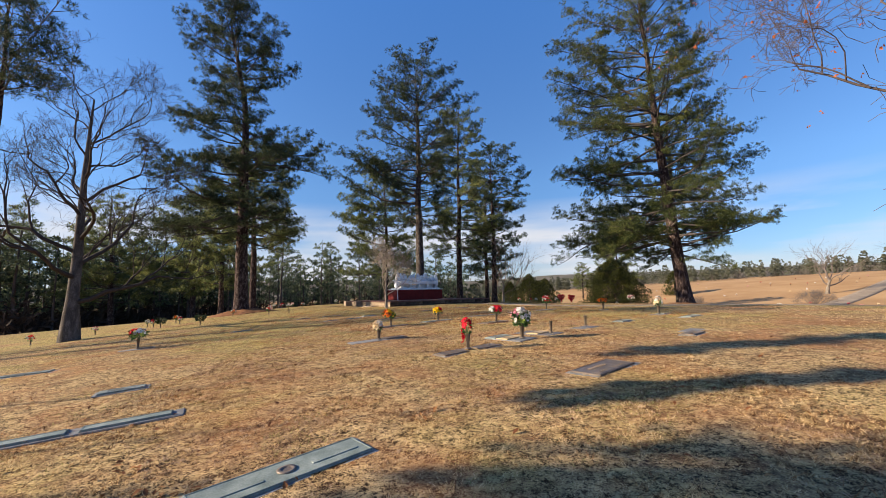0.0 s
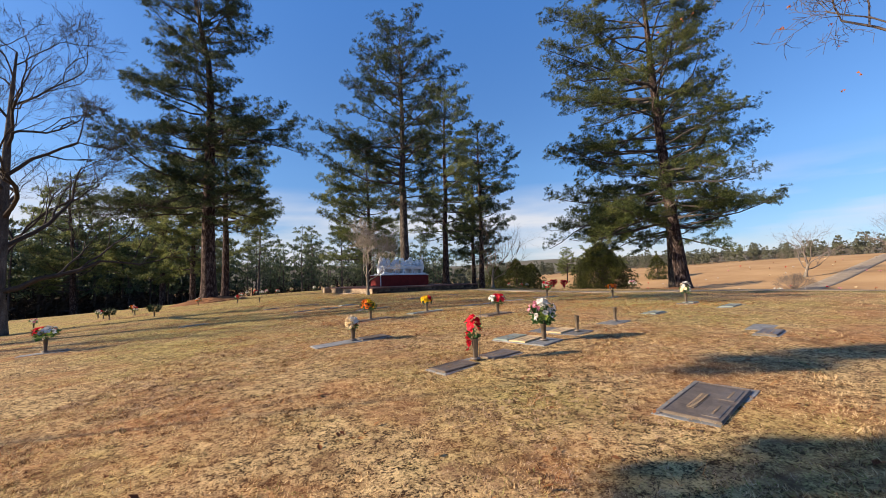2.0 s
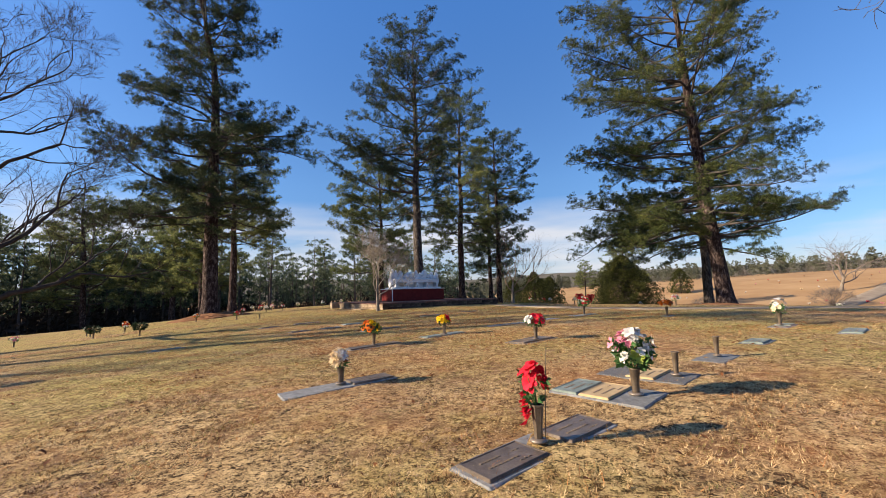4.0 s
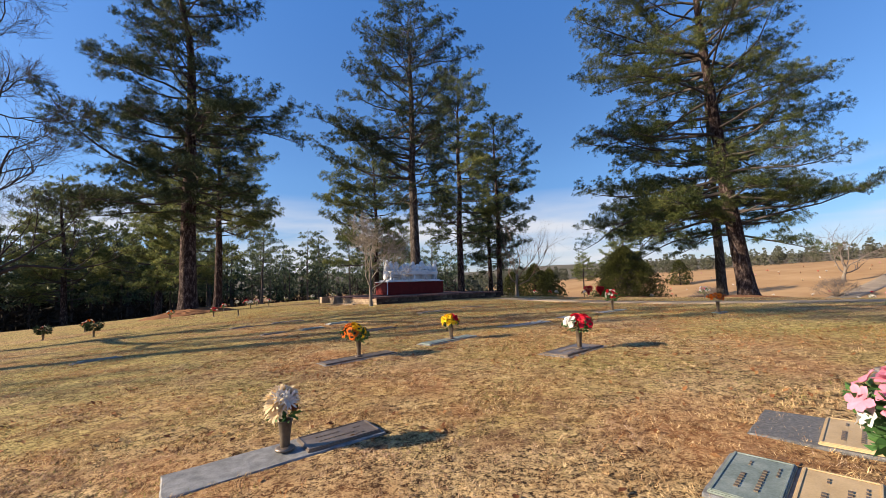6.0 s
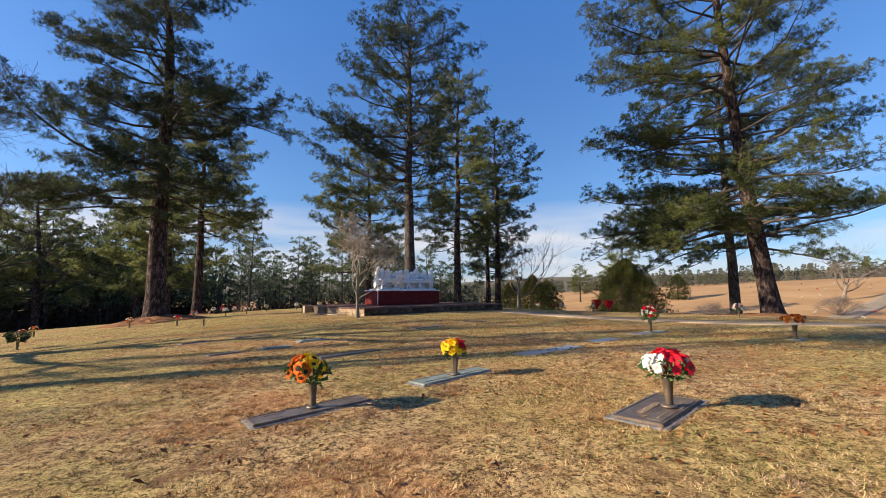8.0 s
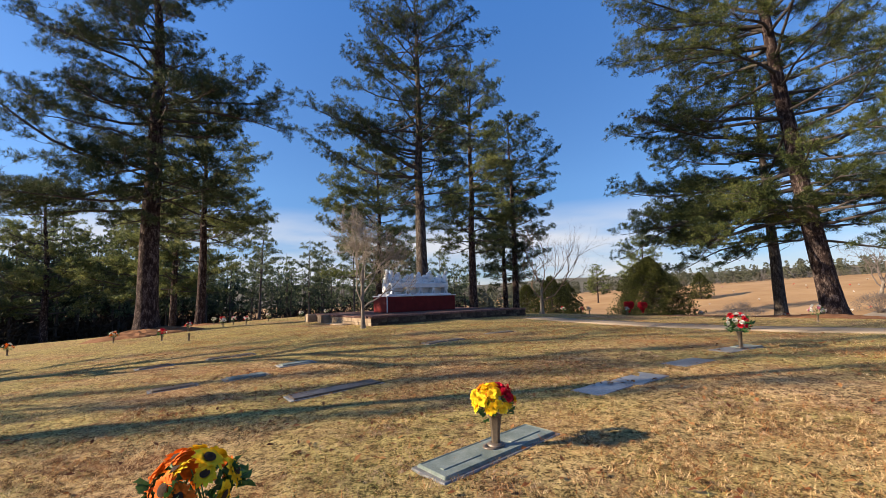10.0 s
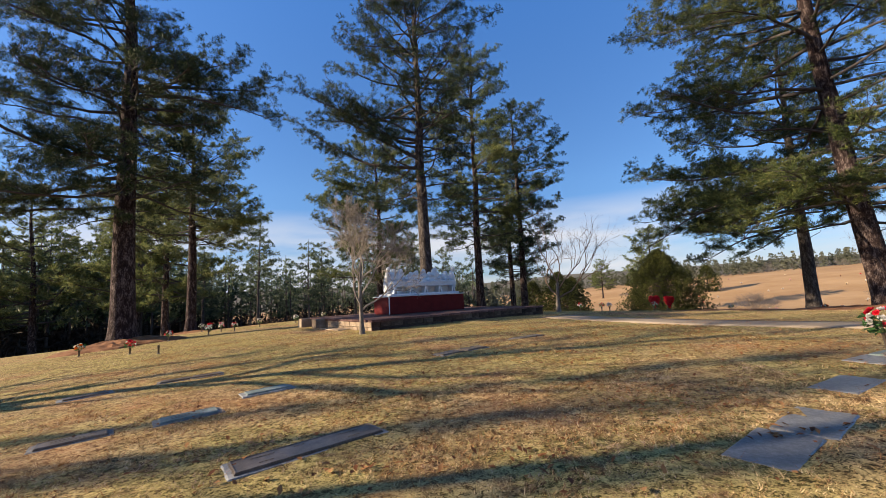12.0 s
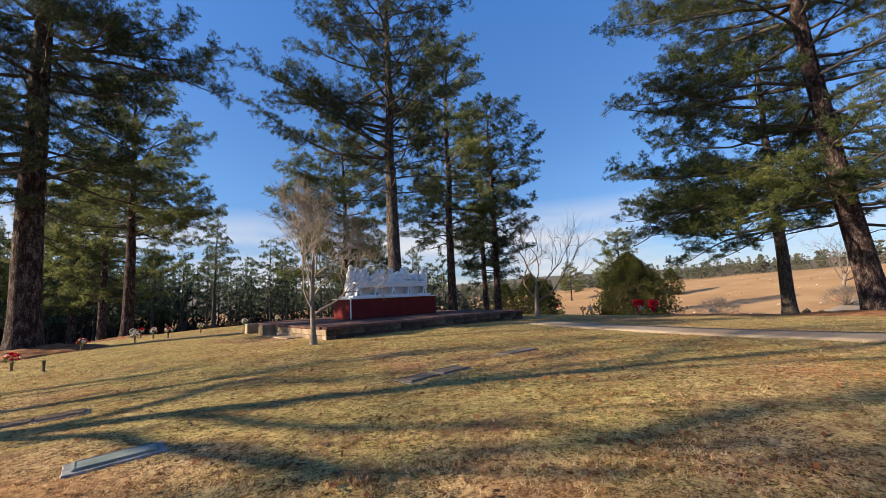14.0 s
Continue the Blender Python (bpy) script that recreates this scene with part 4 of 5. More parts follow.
def cedar_meshes(seed, height, reach, n=900, blades=20, size=0.34):
    """A dense, low, cone-shaped evergreen: sprays of foliage over a hidden stem."""
    rng = np.random.default_rng(seed)
    stem = Tubes()
    stem.add(np.array([[0, 0, -0.3], [0.05, 0, height * 0.5], [0, 0.05, height * 0.95]]), [0.16, 0.1, 0.03], 8)
    br = Tubes()
    tp, td = [], []
    for i in range(n):
        s = rng.uniform(0, 1) ** 1.1
        az = rng.uniform(0, 6.283)
        lump = 1 + 0.20 * math.sin(3 * az + 7 * s) + 0.16 * math.sin(7 * az - 15 * s) + rng.normal() * 0.09
        prof = (1 - s ** 1.9) ** 0.8 * (0.8 + 0.2 * min(1, s / 0.12))
        rr = reach * prof * lump
        dep = rng.uniform(0.3, 1.0) ** 0.5
        c = np.array([math.cos(az) * rr * dep, math.sin(az) * rr * dep, 0.15 + s * height * 0.97])
        out = np.array([math.cos(az), math.sin(az), 0.75])
        if i % 9 == 0:
            br.add(np.array([[0, 0, c[2] * 0.8], c * [0.5, 0.5, 0.92], c]), [0.03, 0.02, 0.008], 3)
        for _ in range(3):
            tp.append(c + rng.normal(size=3) * 0.18 * size / 0.34)
            td.append(out / np.linalg.norm(out))
    v, f = needles(np.array(tp), np.array(td), rng, blades, size, size * 0.12, 0.75)
    return stem.mesh("trunk", M_BARK), br.mesh("branchwork", M_TWIG), mesh_np("crown", v, f, M_CEDAR)


cd = cedar_meshes(61, 12.2, 6.3, 7000, blades=13, size=0.25)
place_pine(cd, 34.5, 85.0, name="cedar", label="broad dense yellowish green cedar below the mound")
cd2 = cedar_meshes(62, 6.0, 2.6, 900, blades=12, size=0.24)
for x, y, rz, sc in ((17.0, 84.0, 0.5, 1.35), (13.5, 88.0, 1.5, 1.2), (20.5, 92, 2.5, 1.3), (87, 157, 2.0, 1.5), (24, 100, 1.0, 1.5)):
    place_pine(cd2, x, y, rz, sc, name="cedar", label="smaller evergreen cedar below the mound")


def bush_mesh(seed, reach, height):
    rng = np.random.default_rng(seed)
    t = Tubes()
    for i in range(110):
        az, el = rng.uniform(0, 6.28), rng.uniform(0.42, 1.4)
        d = np.array([math.cos(az) * math.cos(el) * reach, math.sin(az) * math.cos(el) * reach, math.sin(el) * height])
        pts = bent_line((0, 0, 0), d / np.linalg.norm(d), np.linalg.norm(d), 5, rng, 0.14, 0.03)
        t.add(pts, np.linspace(0.02, 0.007, 5), 3)
        for k in range(9):
            q = pts[3] + (pts[4] - pts[3]) * rng.uniform(0, 1)
            e = bent_line(q, d / np.linalg.norm(d) + rng.normal(size=3) * 0.8, np.linalg.norm(d) * 0.28, 3, rng, 0.2, 0.02)
            t.add(e, [0.011, 0.009, 0.006], 3)
    return t.mesh("bush", M_FARTWIG)


bm_bush = bush_mesh(5, 3.8, 3.2)
for x, y, sc in ((58.5, 97.3, 1.15), (86, 97, 1.2)):
    b = new("bush", bm_bush)
    b.matrix_world = Matrix.Translation((x, y, gz(x, y) - 0.05)) @ Matrix.Scale(sc, 4)
    tagged(b, "rounded leafless bush on the tan field", "bush", "field bushes")

# ---- woods ----
fp = [pine_meshes(70 + i, 20.0, 0.24, [(7.5 - i, 2.0, 2.4), (10, 3.2, 3.0), (14, 3.2, 3.4), (18, 2.2, 2.0), (20, 0.6, 0.6)], 30, tufts=2, blades=9, needle=M_NEEDLE_D, blade=(0.46, 0.055), twig_gap=0.55, snags=3, twigs=False, bark=M_WOODBARK, sides=8) for i in range(3)]
rngw = random.Random(8)
WOOD_EDGE = [(-66, 62), (-72, 70), (-62, 84), (-58, 92), (-52, 98), (-47, 90), (-34, 84), (-39, 95), (-28, 92), (-22, 104), (-16, 98), (-10, 112), (-76, 56), (-80, 64), (-66, 76), (-30, 108), (-3, 120), (-44, 102), (-84, 58), (-78, 74)]
for i, (x, y) in enumerate(WOOD_EDGE):
    place_pine(fp[i % 3], x, y, rngw.uniform(0, 6), rngw.uniform(0.85, 1.15), label="tall slim pine at the edge of the dark wood", group="pines at the wood's edge", sink=0.1)
place_pine(plow, 62.0, 187.0, 1.0, 0.76, label="lone pine standing on the tan field")
place_pine(pl2, 48.6, 116.0, 2.0, 1.02, label="pale open pine rising behind the broad cedar")


def arrays(me):
    v = np.empty(len(me.vertices) * 3, np.float32)
    me.vertices.foreach_get("co", v)
    k = me.polygons[0].loop_total
    f = np.empty(len(me.loops), np.int32)
    me.loops.foreach_get("vertex_index", f)
    return v.reshape(-1, 3), f.reshape(-1, k)


def scatter(name, me, spots, material, label, sink=0.3):
    """Many copies of one mesh joined into one, for woods that nobody could count."""
    v, f = arrays(me)
    vs, fs = [], []
    for n, (x, y, rz, sc) in enumerate(spots):
        c, s = math.cos(rz) * sc, math.sin(rz) * sc
        w = np.stack([v[:, 0] * c - v[:, 1] * s + x, v[:, 0] * s + v[:, 1] * c + y, v[:, 2] * sc + gz(x, y) - sink * sc], 1)
        vs.append(w)
        fs.append(f + n * len(v))
    ob = new(name, mesh_np(name, np.concatenate(vs), np.concatenate(fs), material))
    return tagged(ob, label, "trees", kind="stuff")


lowp = pine_meshes(80, 19.0, 0.22, [(4.5, 2.4, 2.8), (9, 3.4, 3.0), (14, 3.0, 3.0), (19, 0.8, 0.8)], 20, tufts=1, blades=6, needle=M_NEEDLE_D, blade=(0.9, 0.20), twig_gap=1.3, snags=0, sides=6)
spots = []
for i in range(230):
    a = rngw.uniform(0, 1)
    if a < 0.6:
        x, y = -60 - 70 * rngw.random() ** 1.8, rngw.uniform(56, 125)
    else:
        x, y = rngw.uniform(-90, 6), 104 + 40 * rngw.random() ** 1.5
    spots.append((x, y, rngw.uniform(0, 6.28), rngw.uniform(0.7, 1.05) * (1.08 if a < 0.6 else 1.0)))
scatter("woods_trunks", lowp[0], spots, M_WOODBARK, "crowded trunks inside the dark pine wood")
scatter("woods_crowns", lowp[2], spots, M_NEEDLE_D, "crowded dark crowns of the pine wood")
und = cedar_meshes(81, 3.6, 2.6, 24, blades=2, size=1.5)
uspots = []
for i in range(330):
    if rngw.random() < 0.6:
        x, y = -60 - 55 * rngw.random() ** 1.8, rngw.uniform(58, 120)
    else:
        x, y = rngw.uniform(-90, 4), 107 + 30 * rngw.random() ** 1.5
    uspots.append((x, y, rngw.uniform(0, 6.28), rngw.uniform(0.6, 1.4)))
scatter("woods_undergrowth", und[2], uspots, M_UNDER, "brown leafless undergrowth inside the wood")
# far treelines: beyond the field and across the valley
fspots, bspots = [], []
for i in range(900):
    a = rngw.uniform(-0.35, 1.32)
    r = 245 + 75 * rngw.random() ** 1.3
    x, y = math.sin(a) * r, 20 + math.cos(a) * r
    (fspots if rngw.random() < 0.6 else bspots).append((x, y, rngw.uniform(0, 6.28), rngw.uniform(0.40, 0.6) + 0.2 * rngw.random() ** 3))
for i in range(140):
    x, y = rngw.uniform(0, 60), rngw.uniform(105, 210)
    if x > 18 + (y - 105) * 0.18:
        continue
    (fspots if rngw.random() < 0.5 else bspots).append((x, y, rngw.uniform(0, 6.28), rngw.uniform(0.35, 0.6)))
# both far woods take the colours that have haze painted in
tiny = pine_meshes(82, 18.0, 0.25, [(2.5, 3.0, 3.2), (8, 3.4, 3.2), (14, 2.6, 2.4), (18, 0.6, 0.6)], 16, tufts=1, blades=5, needle=M_HAZENEEDLE, blade=(1.5, 0.75), twig_gap=1.9, snags=0)
scatter("far_woods_evergreen", tiny[2], fspots, M_HAZENEEDLE, "distant evergreen woods beyond the field", 3.5)
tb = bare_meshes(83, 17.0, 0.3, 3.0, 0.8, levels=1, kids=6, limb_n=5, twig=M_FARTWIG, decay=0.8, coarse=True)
scatter("far_woods_bare", tb[1], bspots, M_HAZEBARE, "distant leafless woods beyond the field", 5.0)

# ---- pine straw beds round the big trunks ----


def straw_bed(x, y, r, h, seed):
    rng = np.random.default_rng(seed)
    n, m = 40, 10
    v = [(x, y, gz(x, y) + h)]
    for k in range(1, m + 1):
        for i in range(n):
            a = 2 * math.pi * i / n
            rr = r * k / m * (1 + 0.16 * math.sin(3 * a + seed) + 0.1 * math.sin(5 * a))
            px, py = x + math.cos(a) * rr, y + math.sin(a) * rr
            z = gz(px, py) + h * (1 - (k / m) ** 1.4) + (rng.normal() * 0.02 if k < m else -0.06)
            v.append((px, py, z))
    me = bpy.data.meshes.new("straw_bed")
    faces = [(0, 1 + i, 1 + (i + 1) % n) for i in range(n)]
    for k in range(m - 1):
        a, b = 1 + k * n, 1 + (k + 1) * n
        faces += [(a + i, b + i, b + (i + 1) % n, a + (i + 1) % n) for i in range(n)]
    me.from_pydata(v, [], faces)
    me.materials.append(M_STRAW)
    tagged(new("straw_bed", me), "low mound of rusty pine straw", "pine straw", kind="structure")


straw_bed(-17.5, 35.0, 2.5, 0.42, 1)
# widened here: the brown stands for straw and for the tree's shade
straw_bed(20.3, 35.5, 4.6, 0.30, 2)
# no trunk in this one; added as brown for straw and shade together
straw_bed(16.5, 38.5, 4.0, 0.10, 5)
straw_bed(-23.6, 49.9, 2.8, 0.3, 3)
straw_bed(26.0, 46.0, 2.2, 0.15, 4)

# ---- grave markers ----


def bars_bm(rows, z):
    """Raised plain bars where letters stand: (x, y, length, height) each."""
    bm = bmesh.new()
    for x, y, l, h in rows:
        n = max(1, int(l / 0.034))
        for i in range(n):
            box_bm(l / n * 0.62, h * 0.8, 0.005, (x - l / 2 + (i + 0.5) * l / n, y, z), bm=bm)
    return bm


def plate(parent, x, y, w, d, z, material, style=0):
    """A cast plate with a raised rim, and its lettering as plain bars."""
    t = 0.022
    bm = box_bm(w, d, t, (x, y, z), 0.006, 2)
    rim = 0.011
    for sx, sy, px, py in ((w - 0.02, rim, 0, d / 2 - 0.016), (w - 0.02, rim, 0, -d / 2 + 0.016), (rim, d - 0.043, w / 2 - 0.016, 0), (rim, d - 0.043, -w / 2 + 0.016, 0)):
        box_bm(sx, sy, 0.005, (x + px, y + py, z + t), 0.0015, bm=bm)
    z += t - 0.014
    ob = part("plate", bm, material, parent)
    if style == 0:
        rows = [(x - w * 0.14, y + d * 0.16, w * 0.34, 0.026), (x + w * 0.28, y + d * 0.14, w * 0.12, 0.014), (x - w * 0.06, y - d * 0.12, w * 0.5, 0.024), (x + w * 0.20, y - d * 0.30, w * 0.22, 0.012)]
    elif style == 1:
        rows = [(x - w * 0.08, y + d * 0.12, w * 0.44, 0.075), (x - w * 0.24, y - d * 0.27, w * 0.22, 0.022), (x + w * 0.24, y - d * 0.27, w * 0.22, 0.022)]
        for sx in (-1, 1):
            part("name_panel", box_bm(w * 0.36, d * 0.28, 0.006, (x + sx * w * 0.24, y - d * 0.27, z + 0.013), 0.003), material, ob)
        z += 0.005
    elif style == 4:
        rows = [(x + sx * w * 0.3, y + sy * d, l * w, 0.012) for sx, sy, l in ((-1, 0.22, 0.16), (-1, -0.2, 0.10), (1, 0.22, 0.16), (1, -0.2, 0.10), (-0.2, 0.26, 0.08))]
    else:
        rows = []
    if style == 3:
        ring = lathe_bm([(0.075, 0.0), (0.075, 0.010), (0.045, 0.012), (0.04, 0.004)], 20)
        bmesh.ops.transform(ring, matrix=Matrix.Translation((x, y, z + 0.013)), verts=ring.verts)
        part("vase_ring", ring, M_BRONZE, ob, "sunken vase ring")
        for sx in (-1, 1):
            part("name_strip", box_bm(w * 0.30, 0.045, 0.008, (x + sx * w * 0.29, y - d * 0.12, z + 0.013), 0.003), material, ob)
    if rows:
        tagged(part("lettering", bars_bm(rows, z + 0.0145), M_BRONZE_LIT, ob, "worn raised lettering as plain bars"), kind="stuff")
    return ob


def slab_bm(L, W, h, seed):
    """A granite slab with slightly chipped edges."""
    bm = box_bm(L, W, h + 0.10, (0, 0, -0.10), 0.01)
    bmesh.ops.subdivide_edges(bm, edges=[e for e in bm.edges if e.calc_length() > 0.25], cuts=5, use_grid_fill=True)
    r = random.Random(seed)
    for v in bm.verts:
        if abs(abs(v.co.x) - L / 2) < 0.012 or abs(abs(v.co.y) - W / 2) < 0.012:
            v.co += Vector((r.uniform(-0.006, 0.006), r.uniform(-0.006, 0.006), r.uniform(-0.003, 0.002)))
    return bm


def ground_pose(x, y, deg, lift=0.0):
    """On the ground at x, y, tilted with it, turned by deg."""
    e = 0.4
    n = Vector((-(gz(x + e, y) - gz(x - e, y)) / (2 * e), -(gz(x, y + e) - gz(x, y - e)) / (2 * e), 1)).normalized()
    q = Vector((0, 0, 1)).rotation_difference(n)
    return Matrix.Translation((x, y, gz(x, y) + lift)) @ q.to_matrix().to_4x4() @ Matrix.Rotation(radians(deg), 4, "Z")


COUNT = [0]


def marker(x, y, L, W, plates, label, deg=40.0, h=0.013, base=None, styles=0):
    """A flush grave marker: a granite slab with cast plates (offset, width, depth, material) on it."""
    COUNT[0] += 1
    root = new("grave_marker")
    root.matrix_world = ground_pose(x, y, deg, -0.006)
    part("slab", slab_bm(L, W, h, COUNT[0]), base or M_GRANITE, root)
    for px, py, w, d, m in plates:
        plate(root, px, py, w, d, h - 0.004, m, styles)
    return tagged(root, label, "grave marker", "flush grave markers")


B, V, TN = M_BRONZE, M_VERDI, M_TAN
LAB_D = "flush double grave marker with dark bronze plates on grey granite"
LAB_S = "single flush bronze grave marker on a grey granite slab"
marker(-1.27, 3.33, 1.42, 0.46, [(0, 0, 1.34, 0.38, V)], "weathered green double bronze marker set flush in the lawn", 42, styles=3)
marker(-4.1, 4.62, 2.05, 0.30, [(-0.48, 0, 0.85, 0.2, V), (0.48, 0, 0.85, 0.2, V)], "long narrow grey marker raised a little above the turf", 29, 0.022, styles=2)
marker(-5.1, 6.55, 0.72, 0.34, [(0, 0, 0.6, 0.26, V)], "small weathered grey grave marker with dead leaves beside it", 32)
marker(-9.2, 9.0, 1.2, 0.42, [(0, 0, 1.0, 0.32, V)], "weathered grey grave marker half hidden in dry grass", 20)
marker(2.27, 6.1, 1.18, 0.56, [(-0.02, 0.0, 1.02, 0.46, B)], "wide dark bronze marker with a bright granite border", 41, styles=1)
marker(0.42, 8.17, 1.52, 0.42, [(-0.42, 0, 0.60, 0.34, B), (0.45, 0, 0.58, 0.34, B)], "flush double marker with dark bronze plates round a vase", 38)
marker(-1.75, 10.54, 1.54, 0.42, [(0.44, 0, 0.60, 0.34, B)], "granite double marker with one dark bronze plate, other half empty", 34, 0.02)
marker(1.42, 9.42, 0.64, 1.04, [(0, 0.34, 0.60, 0.31, V), (0, 0.0, 0.60, 0.33, TN)], "flush marker with pale grey and tan plates side by side", 43, 0.03)
marker(2.22, 10.15, 0.64, 1.04, [(0, -0.02, 0.60, 0.33, TN)], "speckled grey granite double marker with one tan plate", 43, 0.022, base=M_DARKGRANITE)
marker(3.62, 10.95, 0.75, 0.42, [], "empty grey granite base with an upright bronze vase", 40)
marker(5.15, 12.17, 0.75, 0.4, [(0, 0, 0.6, 0.3, V)], LAB_S, 40)
marker(-1.97, 14.48, 1.36, 0.40, [(0, 0, 1.28, 0.33, B)], "wide dark bronze double marker with raised edges under a vase", 37, styles=4)
marker(-0.38, 15.90, 1.38, 0.42, [(0, 0, 1.30, 0.35, V)], "pale green double bronze marker round a vase", 40, styles=3)
marker(1.58, 13.95, 1.20, 0.56, [(-0.02, 0, 1.06, 0.46, B)], "wide dark bronze marker with big raised lettering under a vase", 41, styles=1)
marker(5.55, 9.45, 0.72, 0.36, [], "bluish grey flush marker in the lawn", 40)
marker(5.25, 8.92, 0.72, 0.36, [(0, 0, 0.62, 0.28, B)], "bluish grey flush marker in the lawn", 40)
marker(7.6, 12.9, 1.1, 0.4, [(0, 0, 0.9, 0.3, V)], LAB_S, 40)
marker(-2.42, 18.52, 1.42, 0.42, [(0, 0, 1.32, 0.34, B)], "wide dark bronze double marker with raised edges on granite", 37, styles=4)
marker(-5.42, 19.36, 0.74, 0.36, [(0, 0, 0.62, 0.28, B)], LAB_S, 40)
marker(-4.5, 20.0, 0.78, 0.38, [(0, 0, 0.64, 0.3, V)], LAB_S, 38)
marker(-3.98, 21.1, 0.76, 0.36, [(0, 0, 0.62, 0.27, V)], "pale green bronze marker with a raised end on granite", 37, 0.03, styles=2)
marker(-6.35, 22.95, 1.15, 0.36, [(-0.27, 0, 0.5, 0.28, B), (0.27, 0, 0.5, 0.28, B)], LAB_D, 32)
marker(-7.65, 22.0, 0.78, 0.36, [(0, 0, 0.62, 0.28, B)], LAB_S, 45)
marker(1.27, 17.82, 0.80, 0.44, [], "bluish grey granite marker lying flush", 38, base=M_WETGRANITE)
marker(1.97, 18.28, 0.80, 0.44, [], "speckled granite marker beside another one", 38, base=M_WETGRANITE)
marker(3.27, 19.35, 0.9, 0.42, [], "bluish grey granite marker lying flush", 30, base=M_WETGRANITE)
marker(4.95, 20.6, 1.15, 0.46, [(0.3, 0, 0.5, 0.34, V)], "flush granite marker under a vase of flowers", 25)
marker(-0.9, 23.85, 1.38, 0.42, [(-0.34, 0, 0.6, 0.34, B), (0.34, 0, 0.6, 0.34, B)], LAB_D, 40)
marker(0.9, 25.6, 1.1, 0.38, [(0, 0, 0.9, 0.3, B)], LAB_S, 35)
marker(7.0, 18.45, 0.5, 0.3, [(0, 0, 0.42, 0.22, V)], "flush granite marker under an orange bouquet", 30)
marker(7.3, 14.25, 0.9, 0.4, [(0.22, 0, 0.4, 0.3, V)], "flush granite marker under a white bouquet", 38)
marker(-9.37, 12.5, 0.9, 0.4, [(0.22, 0, 0.4, 0.3, B)], "flush granite marker under a red and white bouquet", 30)
marker(-8.2, 16.6, 0.9, 0.4, [(0, 0, 0.7, 0.3, V)], LAB_S, 35)

# ---- vases and flowers ----
BLOOM_CACHE = {}


PETALS = {  # petals, layers, length, half width, rise, rise per layer, droop of the tip
    "daisy": (11, 2, 0.058, 0.013, 0.25, 0.45, 0.006), "rose": (5, 4, 0.040, 0.024, 0.5, 0.4, -0.008), "lily": (6, 1, 0.075, 0.024, 0.45, 0.4, 0.012),
    "mum": (9, 3, 0.046, 0.014, 0.15, 0.42, 0.004), "spike": (14, 2, 0.085, 0.008, 0.4, 0.45, 0.006), "sunflower": (13, 2, 0.060, 0.013, 0.15, 0.3, 0.010), "star": (6, 2, 0.072, 0.022, 0.12, 0.4, 0.010)}


def bloom_mesh(colour, kind):
    """One silk bloom: layered, cupped petals, with a dark disc where a sunflower has one."""
    if (colour, kind) in BLOOM_CACHE:
        return BLOOM_CACHE[colour, kind]
    rng = np.random.default_rng(hash_name(colour + kind))
    petals, layers, length, width, rise, step, droop = PETALS[kind]
    v, f = [], []
    for l in range(layers):
        for i in range(petals):
            a = 2 * math.pi * (i + 0.5 * l) / petals + rng.uniform(-0.12, 0.12)
            up = rise + step * l + rng.uniform(-0.12, 0.12)
            ln = length * (1 - 0.16 * l) * rng.uniform(0.85, 1.1)
            d = np.array([math.cos(a) * math.cos(up), math.sin(a) * math.cos(up), math.sin(up)])
            s = np.array([-math.sin(a), math.cos(a), rng.uniform(-0.2, 0.2)])
            n = np.cross(d, s)
            b = len(v)
            lo, hi = d * ln * 0.42 - n * width * 0.2, d * ln * 0.76 - n * width * 0.1
            v += [np.zeros(3), lo - s * width * 0.9 + n * width * 0.25, lo + s * width * 0.9 + n * width * 0.25, hi - s * width * 0.85, hi + s * width * 0.85, d * ln - np.array([0, 0, droop])]
            f += [(b, b + 1, b + 2), (b + 1, b + 3, b + 4), (b + 1, b + 4, b + 2), (b + 3, b + 5, b + 4)]
    petal_count = len(f)
    if kind == "sunflower":
        b = len(v)
        v += [np.array([0, 0, 0.026])] + [np.array([math.cos(q) * 0.022, math.sin(q) * 0.022, 0.016]) for q in np.arange(10) * 0.6283]
        f += [(b, b + 1 + k, b + 1 + (k + 1) % 10) for k in range(10)]
    me = mesh_np("bloom", v, f, M_BLOOM[colour])
    if kind == "sunflower":
        me.materials.append(M_DISC)
        me.polygons.foreach_set("material_index", [0] * petal_count + [1] * 10)
    BLOOM_CACHE[colour, kind] = me
    return me


def hash_name(s):
    return sum((i + 1) * ord(c) for i, c in enumerate(s))


VASE = {}


def vase_parts(root, h, r, six):
    if (h, r, six) not in VASE:
        bm = lathe_bm([(r * 0.62, 0.0), (r * 0.66, h * 0.05), (r * 0.70, h * 0.4), (r * 0.95, h * 0.93), (r * 1.06, h * 0.95), (r * 1.06, h), (r * 0.88, h), (r * 0.8, h * 0.9)], 6 if six else 18)
        if six:
            for f in bm.faces:
                f.smooth = False
        me = bpy.data.meshes.new("vase")
        bm.to_mesh(me)
        bm.free()
        me.materials.append(M_VASE)
        bm = lathe_bm([(r * 1.35, 0.0), (r * 1.35, 0.012), (r * 1.1, 0.022), (r * 0.75, 0.024)], 18)
        m2 = bpy.data.meshes.new("collar")
        bm.to_mesh(m2)
        bm.free()
        m2.materials.append(M_BRONZE)
        VASE[h, r, six] = me, m2
    me, m2 = VASE[h, r, six]
    v = part_me("vase", me, root, "bronze vase")
    v.location.z = 0.018
    part_me("collar", m2, root, "bronze collar ring")


